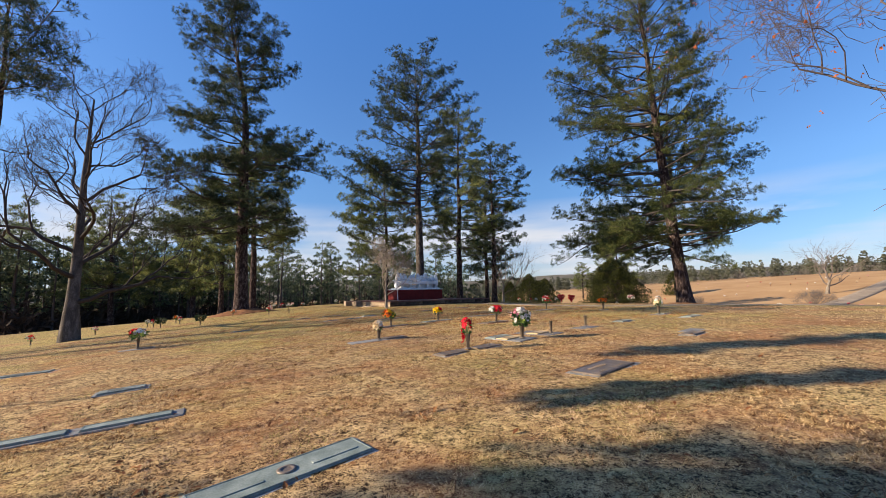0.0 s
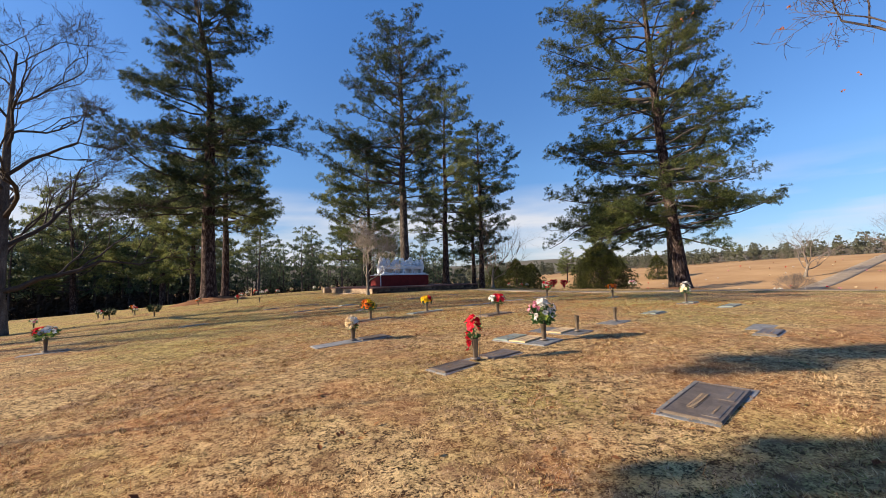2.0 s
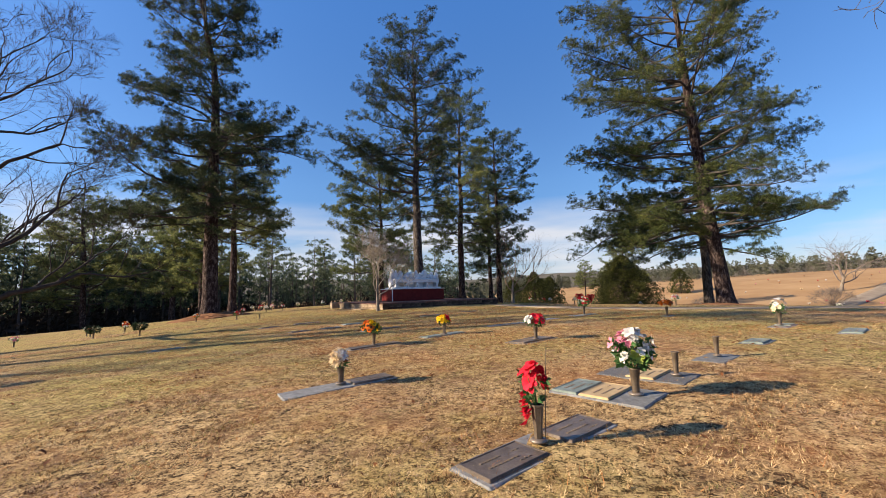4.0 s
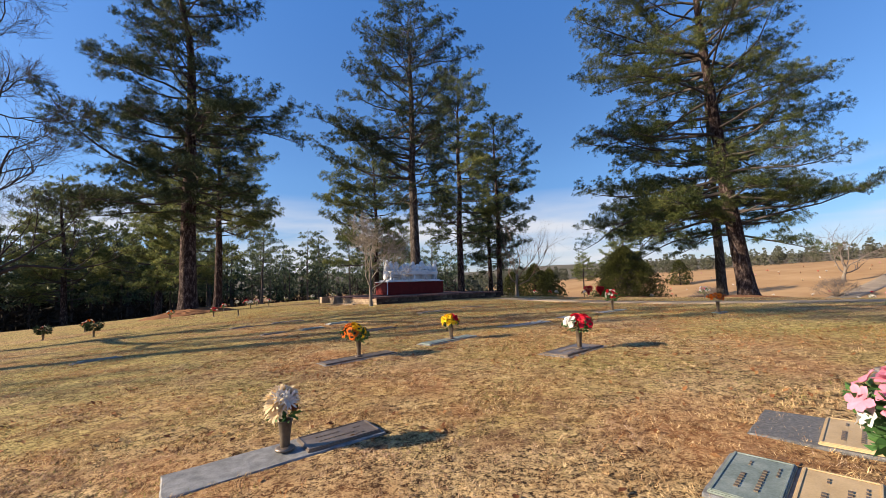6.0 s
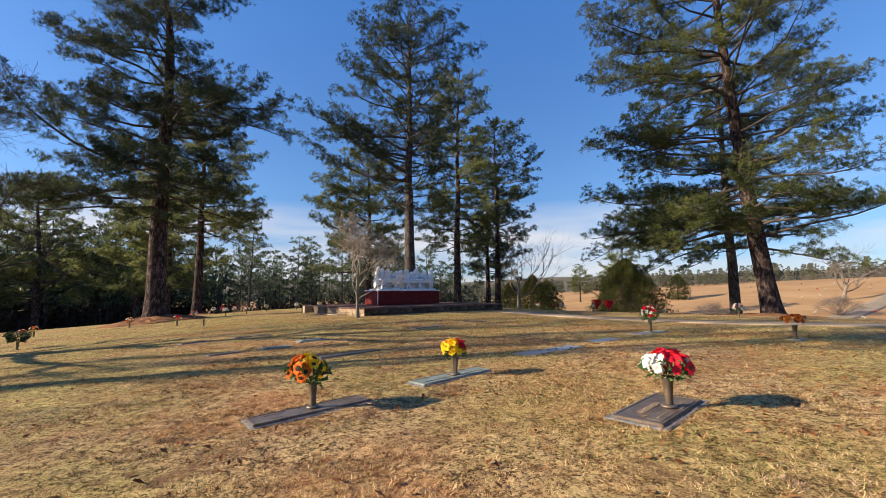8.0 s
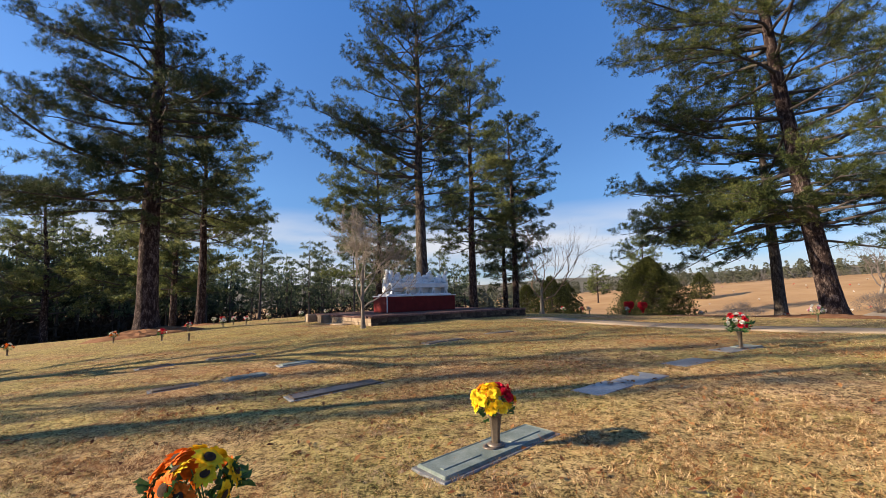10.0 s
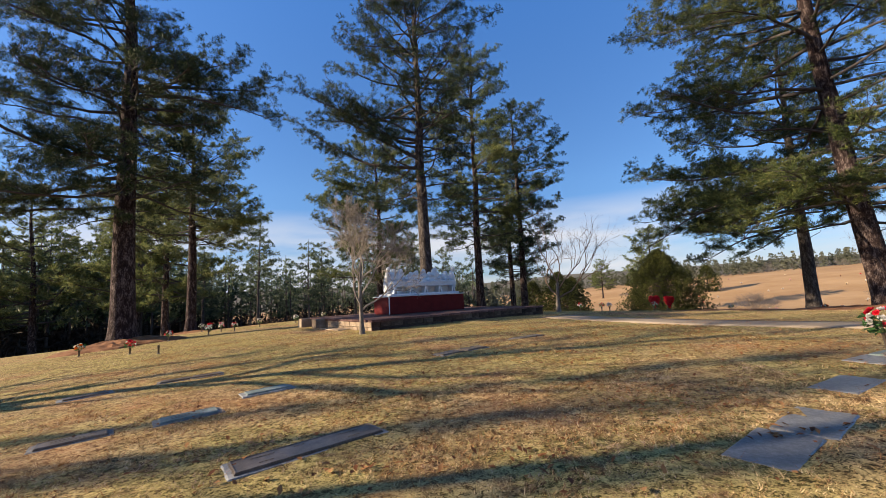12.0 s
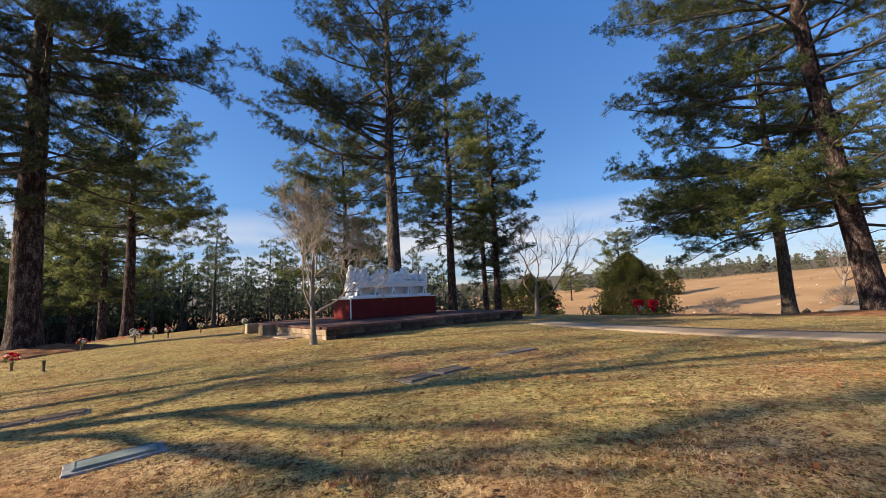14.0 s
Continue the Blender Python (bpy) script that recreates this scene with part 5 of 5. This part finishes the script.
def bouquet(x, y, colours, n=16, spread=0.20, top=0.58, vase_h=0.25, vase_r=0.05, kinds=("mum", "rose"), label="", six=False, seed=0, lean=(0, 0), green=40, lift=0.03, big=1.0, squash=0.85, gm=None, bow=None, low=1.55):
    """Silk flowers in a bronze vase, each bloom a part of its own."""
    rng = np.random.default_rng(seed + int(abs(x) * 100) + int(abs(y) * 10))
    root = new("flower_vase")
    root.matrix_world = Matrix.Translation((x, y, gz(x, y) + lift)) @ Matrix.Rotation(rng.uniform(0, 6.28), 4, "Z")
    ang = root.matrix_world.to_euler().z
    lx, ly = lean[0] * math.cos(-ang) - lean[1] * math.sin(-ang), lean[0] * math.sin(-ang) + lean[1] * math.cos(-ang)
    if vase_h:
        vase_parts(root, vase_h, vase_r, six)
    mid = (vase_h + top) / 2 + 0.01
    hh = (top - vase_h) / 2 + 0.02
    if green:
        t = Tubes()
        for _ in range(12):
            d = rng.normal(size=3)
            e = np.array([lx + d[0] * spread * 0.4, ly + d[1] * spread * 0.4, mid + d[2] * hh * 0.3])
            t.add(np.array([[0, 0, vase_h * 0.9], [e[0] * 0.4, e[1] * 0.4, vase_h + 0.3 * (e[2] - vase_h)], e]), [0.004, 0.004, 0.003], 3)
        tagged(part_me("stalk_bundle", t.mesh("stalk_bundle", gm or M_GREENLEAF), root), kind="stuff")
        p, d = [], []
        for _ in range(green):
            a, u = rng.uniform(0, 6.28), rng.uniform(-0.9, 0.45)
            rr = spread * math.sqrt(max(0, 1 - u * u)) * rng.uniform(0.35, 0.95)
            c = np.array([lx * (0.6 + 0.4 * u) + math.cos(a) * rr, ly * (0.6 + 0.4 * u) + math.sin(a) * rr, mid + u * hh])
            p.append(c)
            d.append(np.array([math.cos(a), math.sin(a), 0.2]))
        v, f = needles(np.array(p), np.array(d), rng, 3, 0.085 * big, 0.02 * big, 0.6)
        tagged(part_me("foliage", mesh_np("foliage", v, f, gm or M_GREENLEAF), root), kind="stuff")
    for i in range(n):
        u = 1 - low * (i + 0.5) / n
        a = i * 2.399 + rng.uniform(-0.3, 0.3)
        rr = spread * math.sqrt(max(0.02, 1 - u * u)) * rng.uniform(0.62, 1.14)
        c = Vector((lx * (0.6 + 0.4 * u) + math.cos(a) * rr, ly * (0.6 + 0.4 * u) + math.sin(a) * rr, mid + u * hh * squash + 0.02))
        nrm = (Vector((math.cos(a) * rr, math.sin(a) * rr, 0.05 + max(0, u) * spread)).normalized() + Vector(rng.normal(size=3)) * 0.22).normalized()
        wa = a + ang
        col = colours(math.cos(wa), math.sin(wa), u, rng) if callable(colours) else colours[int(rng.integers(len(colours)))]
        ob = new("bloom", bloom_mesh(col, kinds[int(rng.integers(len(kinds)))]))
        ob.parent = root
        ob.matrix_local = Matrix.Translation(c) @ nrm.to_track_quat("Z", "Y").to_matrix().to_4x4() @ Matrix.Scale(big * rng.uniform(0.75, 1.25), 4)
    if bow:
        a = math.pi - ang
        p = np.array([math.cos(a) * 0.06, math.sin(a) * 0.06, vase_h + 0.01]) + rng.normal(size=(26, 3)) * (0.016, 0.016, 0.045)
        v, f = needles(p, np.tile([math.cos(a), math.sin(a), -0.9], (26, 1)), rng, 3, 0.075, 0.016, 0.5)
        part_me("bow", mesh_np("bow", v, f, M_BLOOM[bow]), root, "loose ribbon bow")
    return tagged(root, label, "flowers", "flower vases on the graves")


bouquet(0.40, 8.17, ["red"], 13, 0.085, 0.57, 0.26, 0.05, ("star", "rose"), "red silk flowers with a red bow in a six-sided bronze vase", True, 1, (-0.03, 0), 24, big=1.05, bow="red", low=1.15)
bouquet(1.66, 9.24, lambda cx, cy, u, rng: "pink" if cx < -0.45 and u > -0.1 else ("lime" if u < -0.2 and rng.uniform() < 0.5 else "white"), 34, 0.19, 0.64, 0.25, 0.055, ("lily", "mum", "star"), "large white and pink silk bouquet with lime leaves in a vase", False, 2, (-0.03, 0), 200, big=1.05)
bouquet(-1.74, 10.55, lambda cx, cy, u, rng: "rust" if cx > 0.35 and u < 0.15 else ("cream" if u < 0.3 or rng.uniform() < 0.4 else "white"), 18, 0.092, 0.40, 0.20, 0.055, ("spike",), "cream feathery silk flowers with a rusty bow in a vase", False, 3, (-0.03, 0), 14, big=1.0)
bouquet(-1.97, 14.50, lambda cx, cy, u, rng: "yellow" if u > 0.3 and cx > -0.3 and rng.uniform() < 0.75 else ("orange" if cx < 0.45 or u > 0.2 else "yellow"), 19, 0.20, 0.52, 0.25, 0.05, ("sunflower",), "orange and yellow silk sunflowers in a tall bronze vase", False, 4, (-0.10, 0), 70, big=1.2)
bouquet(-0.34, 15.92, lambda cx, cy, u, rng: "red" if cx > 0.60 and rng.uniform() < 0.85 else ("orange" if rng.uniform() < 0.1 else "yellow"), 62, 0.18, 0.47, 0.23, 0.055, ("mum", "mum", "daisy"), "bright yellow silk flowers edged with red in a six-sided vase", True, 5, (-0.02, 0), 24, big=0.95, squash=0.75)
bouquet(1.66, 13.92, lambda cx, cy, u, rng: "white" if cx < -0.2 and u < 0.7 else ("red" if cx < 0.6 or u > 0.25 else ("silver" if rng.uniform() < 0.7 else "white")), 36, 0.20, 0.50, 0.27, 0.055, ("star", "star", "lily"), "red, white and silver silk poinsettias in a bronze vase", False, 6, (-0.01, 0), 80, big=1.0, squash=0.7)
bouquet(4.95, 20.5, lambda cx, cy, u, rng: "white" if rng.uniform() < 0.25 else "red", 26, 0.20, 0.62, 0.30, 0.05, ("rose",), "red and white silk flowers over green leaves in a vase", False, 7, (0, 0), 60, big=1.3)
bouquet(7.0, 18.5, ["orange", "orange", "rust"], 20, 0.22, 0.48, 0.26, 0.05, ("mum",), "low wide orange silk bouquet in a bronze vase", False, 8, (0, 0), 0, big=1.3, squash=0.6)
bouquet(7.3, 14.3, ["white", "white", "cream"], 11, 0.13, 0.55, 0.25, 0.05, ("lily",), "white silk lilies with pale leaves in a vase", False, 9, (0, 0), 44, big=0.95)
bouquet(-9.37, 12.54, lambda cx, cy, u, rng: "red" if cx < 0 else ("white" if u > 0 else "lime"), 20, 0.22, 0.55, 0.28, 0.05, ("rose", "lily"), "red and white silk flowers with lime leaves in a vase", False, 10, (-0.04, 0), 60, big=1.3)
bouquet(11.85, 26.6, ["white", "white", "pink"], 18, 0.20, 0.52, 0.24, 0.04, ("rose",), "white silk flowers in a thin vase beside the path", False, 11, green=14, big=1.3)


def vase_rod(x, y):
    t = Tubes()
    z = gz(x, y)
    t.add(np.array([[x, y, z + 0.04], [x + 0.015, y, z + 0.40], [x + 0.04, y, z + 0.78]]), [0.004, 0.0035, 0.003], 5)
    tagged(new("thin_rod", t.mesh("thin_rod", M_VASE)), "thin bare rod standing in the red flowers' vase", "rod")


vase_rod(0.46, 8.19)


def empty_vase(x, y):
    root = new("flower_vase")
    root.matrix_world = Matrix.Translation((x, y, gz(x, y) + 0.03))
    vase_parts(root, 0.26, 0.042, False)
    tagged(root, "empty upright bronze vase on a granite base", "vase", "flower vases on the graves")


empty_vase(2.48, 9.95)
empty_vase(3.66, 10.98)
empty_vase(-10.8, 28.2)

FAR = [(-12.7, 29.4, "red"), (-14.9, 34.6, "red"), (-13.9, 36.2, "white"), (-14.3, 38.1, "pink"), (-13.0, 37.1, "red"), (-12.4, 38.8, "cream"), (-10.8, 40.2, "white"), (-9.6, 41.8, "cream"),
       (-17.7, 27.3, "red"), (-18.8, 26.4, "red"), (-20.2, 27.8, "white"), (-21.5, 25.2, "pink"), (-19.6, 29.8, "orange"), (-16.2, 31.2, "orange"), (-22.2, 22.0, "red"), (-15.8, 39.5, "red"), (-17.2, 41.0, "white"),
       (8.3, 40.6, "red"), (8.9, 40.9, "white"), (9.8, 37.0, "rust"), (7.4, 42.0, "red"), (22.6, 41.2, "red"), (23.4, 41.0, "orange"), (21.6, 40.2, "rust"), (24.2, 40.6, "violet"), (17.5, 42.5, "white"), (29.0, 37.5, "white"), (31.5, 36.0, "rust"), (26.5, 33.0, "white")]
for i, (x, y, c) in enumerate(FAR):
    bouquet(x, y, [c, c, "white"], 10, 0.15, 0.46, 0.22, 0.045, ("rose", "mum"), {"red": "red silk flowers in a small vase on the grass", "white": "white silk flowers in a small vase on the grass"}.get(c, c + " silk flowers in a small vase on the grass"), False, 20 + i, green=10, lift=0.0, big=1.5)
for i, (x, y) in enumerate(((-14.0, 23.4), (-17.1, 24.6))):
    bouquet(x, y, ["lime"], 0, 0.28, 0.66, 0.24, 0.045, ("spike",), "dark green artificial evergreen spray in a vase", False, 60 + i, green=230, lift=0.0, big=1.3, gm=M_NEEDLE)


def heart_wreath(x, y, turn):
    """A red heart of silk flowers on a wire stand."""
    root = new("heart_wreath")
    root.matrix_world = Matrix.Translation((x, y, gz(x, y))) @ Matrix.Rotation(turn, 4, "Z")
    t = Tubes()
    for sx in (-0.16, 0.16):
        t.add(np.array([[sx, 0.0, -0.05], [sx * 0.6, 0.02, 0.3], [0, 0.03, 0.62]]), [0.012, 0.011, 0.010], 5)
    part_me("stand", t.mesh("stand", M_BRONZE), root)
    rng = np.random.default_rng(int(x * 7))
    p = []
    for i in range(420):
        s = rng.uniform(0, 6.283)
        k = rng.uniform(0.0, 1) ** 0.5
        hx, hz = 16 * math.sin(s) ** 3, 13 * math.cos(s) - 5 * math.cos(2 * s) - 2 * math.cos(3 * s) - math.cos(4 * s)
        p.append((hx * k * 0.0235, rng.uniform(-0.05, 0.05), 0.58 + hz * k * 0.0235))
    v, f = needles(np.array(p), np.tile([0, -0.8, 0.2], (420, 1)), rng, 4, 0.075, 0.03, 0.9)
    part_me("heart", mesh_np("heart", v, f, M_BLOOM["red"]), root, "red silk petals")
    tagged(root, "red heart-shaped silk wreath on a wire stand", "wreath", "heart wreaths")


heart_wreath(10.9, 39.2, 0.2)
heart_wreath(12.0, 39.7, 0.3)


def field_flowers():
    """Specks of flowers on the far graves of the field."""
    rng = np.random.default_rng(12)
    n = 70
    a, r = rng.uniform(0.45, 0.98, n), rng.uniform(95, 210, n)
    for i in range(n):
        x, y = math.sin(a[i]) * r[i], 20 + math.cos(a[i]) * r[i]
        root = new("field_flowers")
        root.matrix_world = Matrix.Translation((x, y, gz(x, y)))
        c = ("white", "cream", "pink", "white", "rust", "red", "white")[i % 7]
        p = rng.normal(size=(10, 3)) * (0.12, 0.12, 0.07) + (0, 0, 0.46)
        v, f = needles(p, np.tile([0, 0, 0.5], (10, 1)), rng, 5, 0.17, 0.06, 0.9)
        part_me("bouquet", mesh_np("bouquet", v, f, M_BLOOM[c]), root)
        t = Tubes()
        t.add(np.array([[0, 0, -0.05], [0, 0, 0.2], [0, 0, 0.42]]), [0.06, 0.05, 0.07], 6)
        part_me("vase", t.mesh("vase", M_VASE), root)
        tagged(root, c + " flowers on a far grave in the tan field", "flowers", "flowers on the far field")


field_flowers()

# ---- turf: blades of dry grass along the walk, and fallen leaves ----


def turf(name, xy, rng, length, width, material, label, lie=0.9, comb=1):
    """Blades of grass; comb: how many in a row lean the same way, as a tuft does."""
    n = len(xy)
    z = ground_z(xy[:, 0], xy[:, 1])
    p = np.stack([xy[:, 0], xy[:, 1], z - 0.006], 1)
    k = n // comb + 1
    a = np.repeat(rng.uniform(0, 2 * np.pi, k), comb)[:n] + rng.normal(size=n) * (0.5 if comb > 1 else 9.0)
    tilt = np.clip(np.repeat(rng.uniform(0.6, 1.5, k), comb)[:n] + rng.normal(size=n) * 0.2, 0.35, 1.57) * lie
    d = np.stack([np.cos(a) * np.sin(tilt), np.sin(a) * np.sin(tilt), np.cos(tilt)], 1)
    b = rng.uniform(0, 2 * np.pi, n)
    side = np.stack([np.cos(b), np.sin(b), rng.uniform(-0.3, 0.3, n)], 1)
    ln = (length * rng.uniform(0.5, 1.3, n))[:, None]
    w = (width * rng.uniform(0.6, 1.4, n))[:, None]
    v = np.stack([p - side * w, p + side * w, p + d * ln], 1).reshape(-1, 3)
    ob = new(name, mesh_np(name, v, np.arange(3 * n).reshape(-1, 3), material))
    return tagged(ob, label, "grass", kind="stuff")


def lane(rng, n, half, y0, y1):
    y = y0 + (y1 - y0) * rng.uniform(0, 1, n)
    return np.stack([rng.uniform(-1, 1, n) * half - 0.05 * y, y], 1)


def off_markers(xy):
    """Drop the blades that would stand on a slab."""
    keep = np.ones(len(xy), bool)
    for ob in scene.collection.objects:
        if ob.name.startswith("grave_marker"):
            slab = ob.children[0].data
            L, W = max(v.co.x for v in slab.vertices), max(v.co.y for v in slab.vertices)
            inv = ob.matrix_basis.inverted()
            lx = inv[0][0] * xy[:, 0] + inv[0][1] * xy[:, 1] + inv[0][3] + inv[0][2] * ob.matrix_basis[2][3]
            ly = inv[1][0] * xy[:, 0] + inv[1][1] * xy[:, 1] + inv[1][3] + inv[1][2] * ob.matrix_basis[2][3]
            keep &= ~((np.abs(lx) < L + 0.005) & (np.abs(ly) < W + 0.005))
    return xy[keep]


def clumps(xy, cut, layer=3.0):
    """Keep what lies in the patches of a slow noise."""
    val = np.array([noise.noise((x * 0.55, y * 0.55, layer)) + 0.6 * noise.noise((x * 1.9, y * 1.9, layer + 4)) for x, y in xy])
    return xy[val > cut]


rg = np.random.default_rng(101)
DRY, MATTED = "short dry straw-coloured grass blades on the lawn", "matted greyish brown grass in worn patches of the lawn"


def tufted(centres, each, spread):
    """Blades scattered closely round the middle of each tuft."""
    xy = np.repeat(centres, each, 0)
    return off_markers(xy + rg.normal(size=xy.shape) * spread)


def worn(xy):
    """True where the tuft stands in a worn, browner patch."""
    val = np.array([noise.noise((x * 0.42, y * 0.62, 21.0)) + 0.7 * noise.noise((x * 1.6, y * 2.1, 25.0)) for x, y in xy])
    return val + rg.normal(size=len(xy)) * 0.12 > 0.10


near = lane(rg, 52000, 4.2, 1.2, 21.5)
brown = worn(near)
turf("dry_grass", tufted(near[~brown], 9, 0.018), rg, 0.042, 0.0032, M_BLADE, DRY, comb=9)
turf("brown_grass", tufted(near[brown], 9, 0.018), rg, 0.036, 0.0030, M_BLADE_B, MATTED, comb=9)
wide = lane(rg, 36000, 16.0, 1.5, 36.0)
wide = wide[(np.abs(wide[:, 0] + 0.05 * wide[:, 1]) > 4.1) | (wide[:, 1] > 21.3)]
brown = worn(wide)
turf("dry_grass_beyond", tufted(wide[~brown], 7, 0.03), rg, 0.055, 0.0042, M_BLADE, DRY, comb=7)
turf("brown_grass_beyond", tufted(wide[brown], 7, 0.03), rg, 0.050, 0.0040, M_BLADE_B, MATTED, comb=7)
gr = np.concatenate([clumps(lane(rg, 80000, 7.0, 1.0, 15.0), 0.12), clumps(lane(rg, 100000, 10.0, 13.0, 32.0), 0.08)])
turf("green_grass", off_markers(gr), rg, 0.042, 0.0026, M_BLADE_G, "patches of green grass blades in the dry lawn")

fallen = np.concatenate([clumps(lane(rg, 130000, 9.0, 13.0, 30.0), 0.0, 12.0), clumps(lane(rg, 40000, 6.0, 1.0, 14.0), 0.22, 12.0)])
turf("fallen_needles", off_markers(fallen), rg, 0.10, 0.0022, M_RUST, "rusty fallen pine needles lying in drifts on the lawn", 1.15)


def leaf_litter():
    heaps = np.concatenate([np.stack([rg.uniform(-7, 8, 80), rg.uniform(13, 27, 80)], 1), lane(rg, 20, 6.0, 3.0, 14.0)])
    heaps = np.repeat(heaps, 14, 0) + rg.normal(size=(1400, 2)) * (0.16, 0.07)
    xy = np.concatenate([lane(rg, 1500, 9.0, 1.0, 30.0), np.stack([rg.uniform(-5, 9, 2600), rg.uniform(11, 28, 2600)], 1), heaps])
    n = len(xy)
    z = ground_z(xy[:, 0], xy[:, 1]) + rg.uniform(0.006, 0.024, n)
    c = np.stack([xy[:, 0], xy[:, 1], z], 1)
    a = rg.uniform(0, 2 * np.pi, n)
    s = rg.uniform(0.016, 0.042, n)[:, None]
    d = np.stack([np.cos(a), np.sin(a), rg.uniform(-0.3, 0.5, n)], 1)
    e = np.stack([-np.sin(a), np.cos(a), rg.uniform(-0.4, 0.4, n)], 1)
    up = np.array([0, 0, 1.0])
    v = np.stack([c - d * s, c + e * s * 0.55 + up * s * 0.3, c + d * s * 1.1 + up * s * 0.2, c - e * s * 0.55 + up * s * 0.25], 1).reshape(-1, 3)
    q = np.arange(4 * n).reshape(-1, 4)
    f = np.concatenate([q[:, [0, 1, 2]], q[:, [0, 2, 3]]])
    tagged(new("fallen_leaves", mesh_np("fallen_leaves", v, f, M_LEAFLITTER)), "curled brown fallen leaves scattered over the lawn", "leaves", kind="stuff")


red_leaves()
leaf_litter()
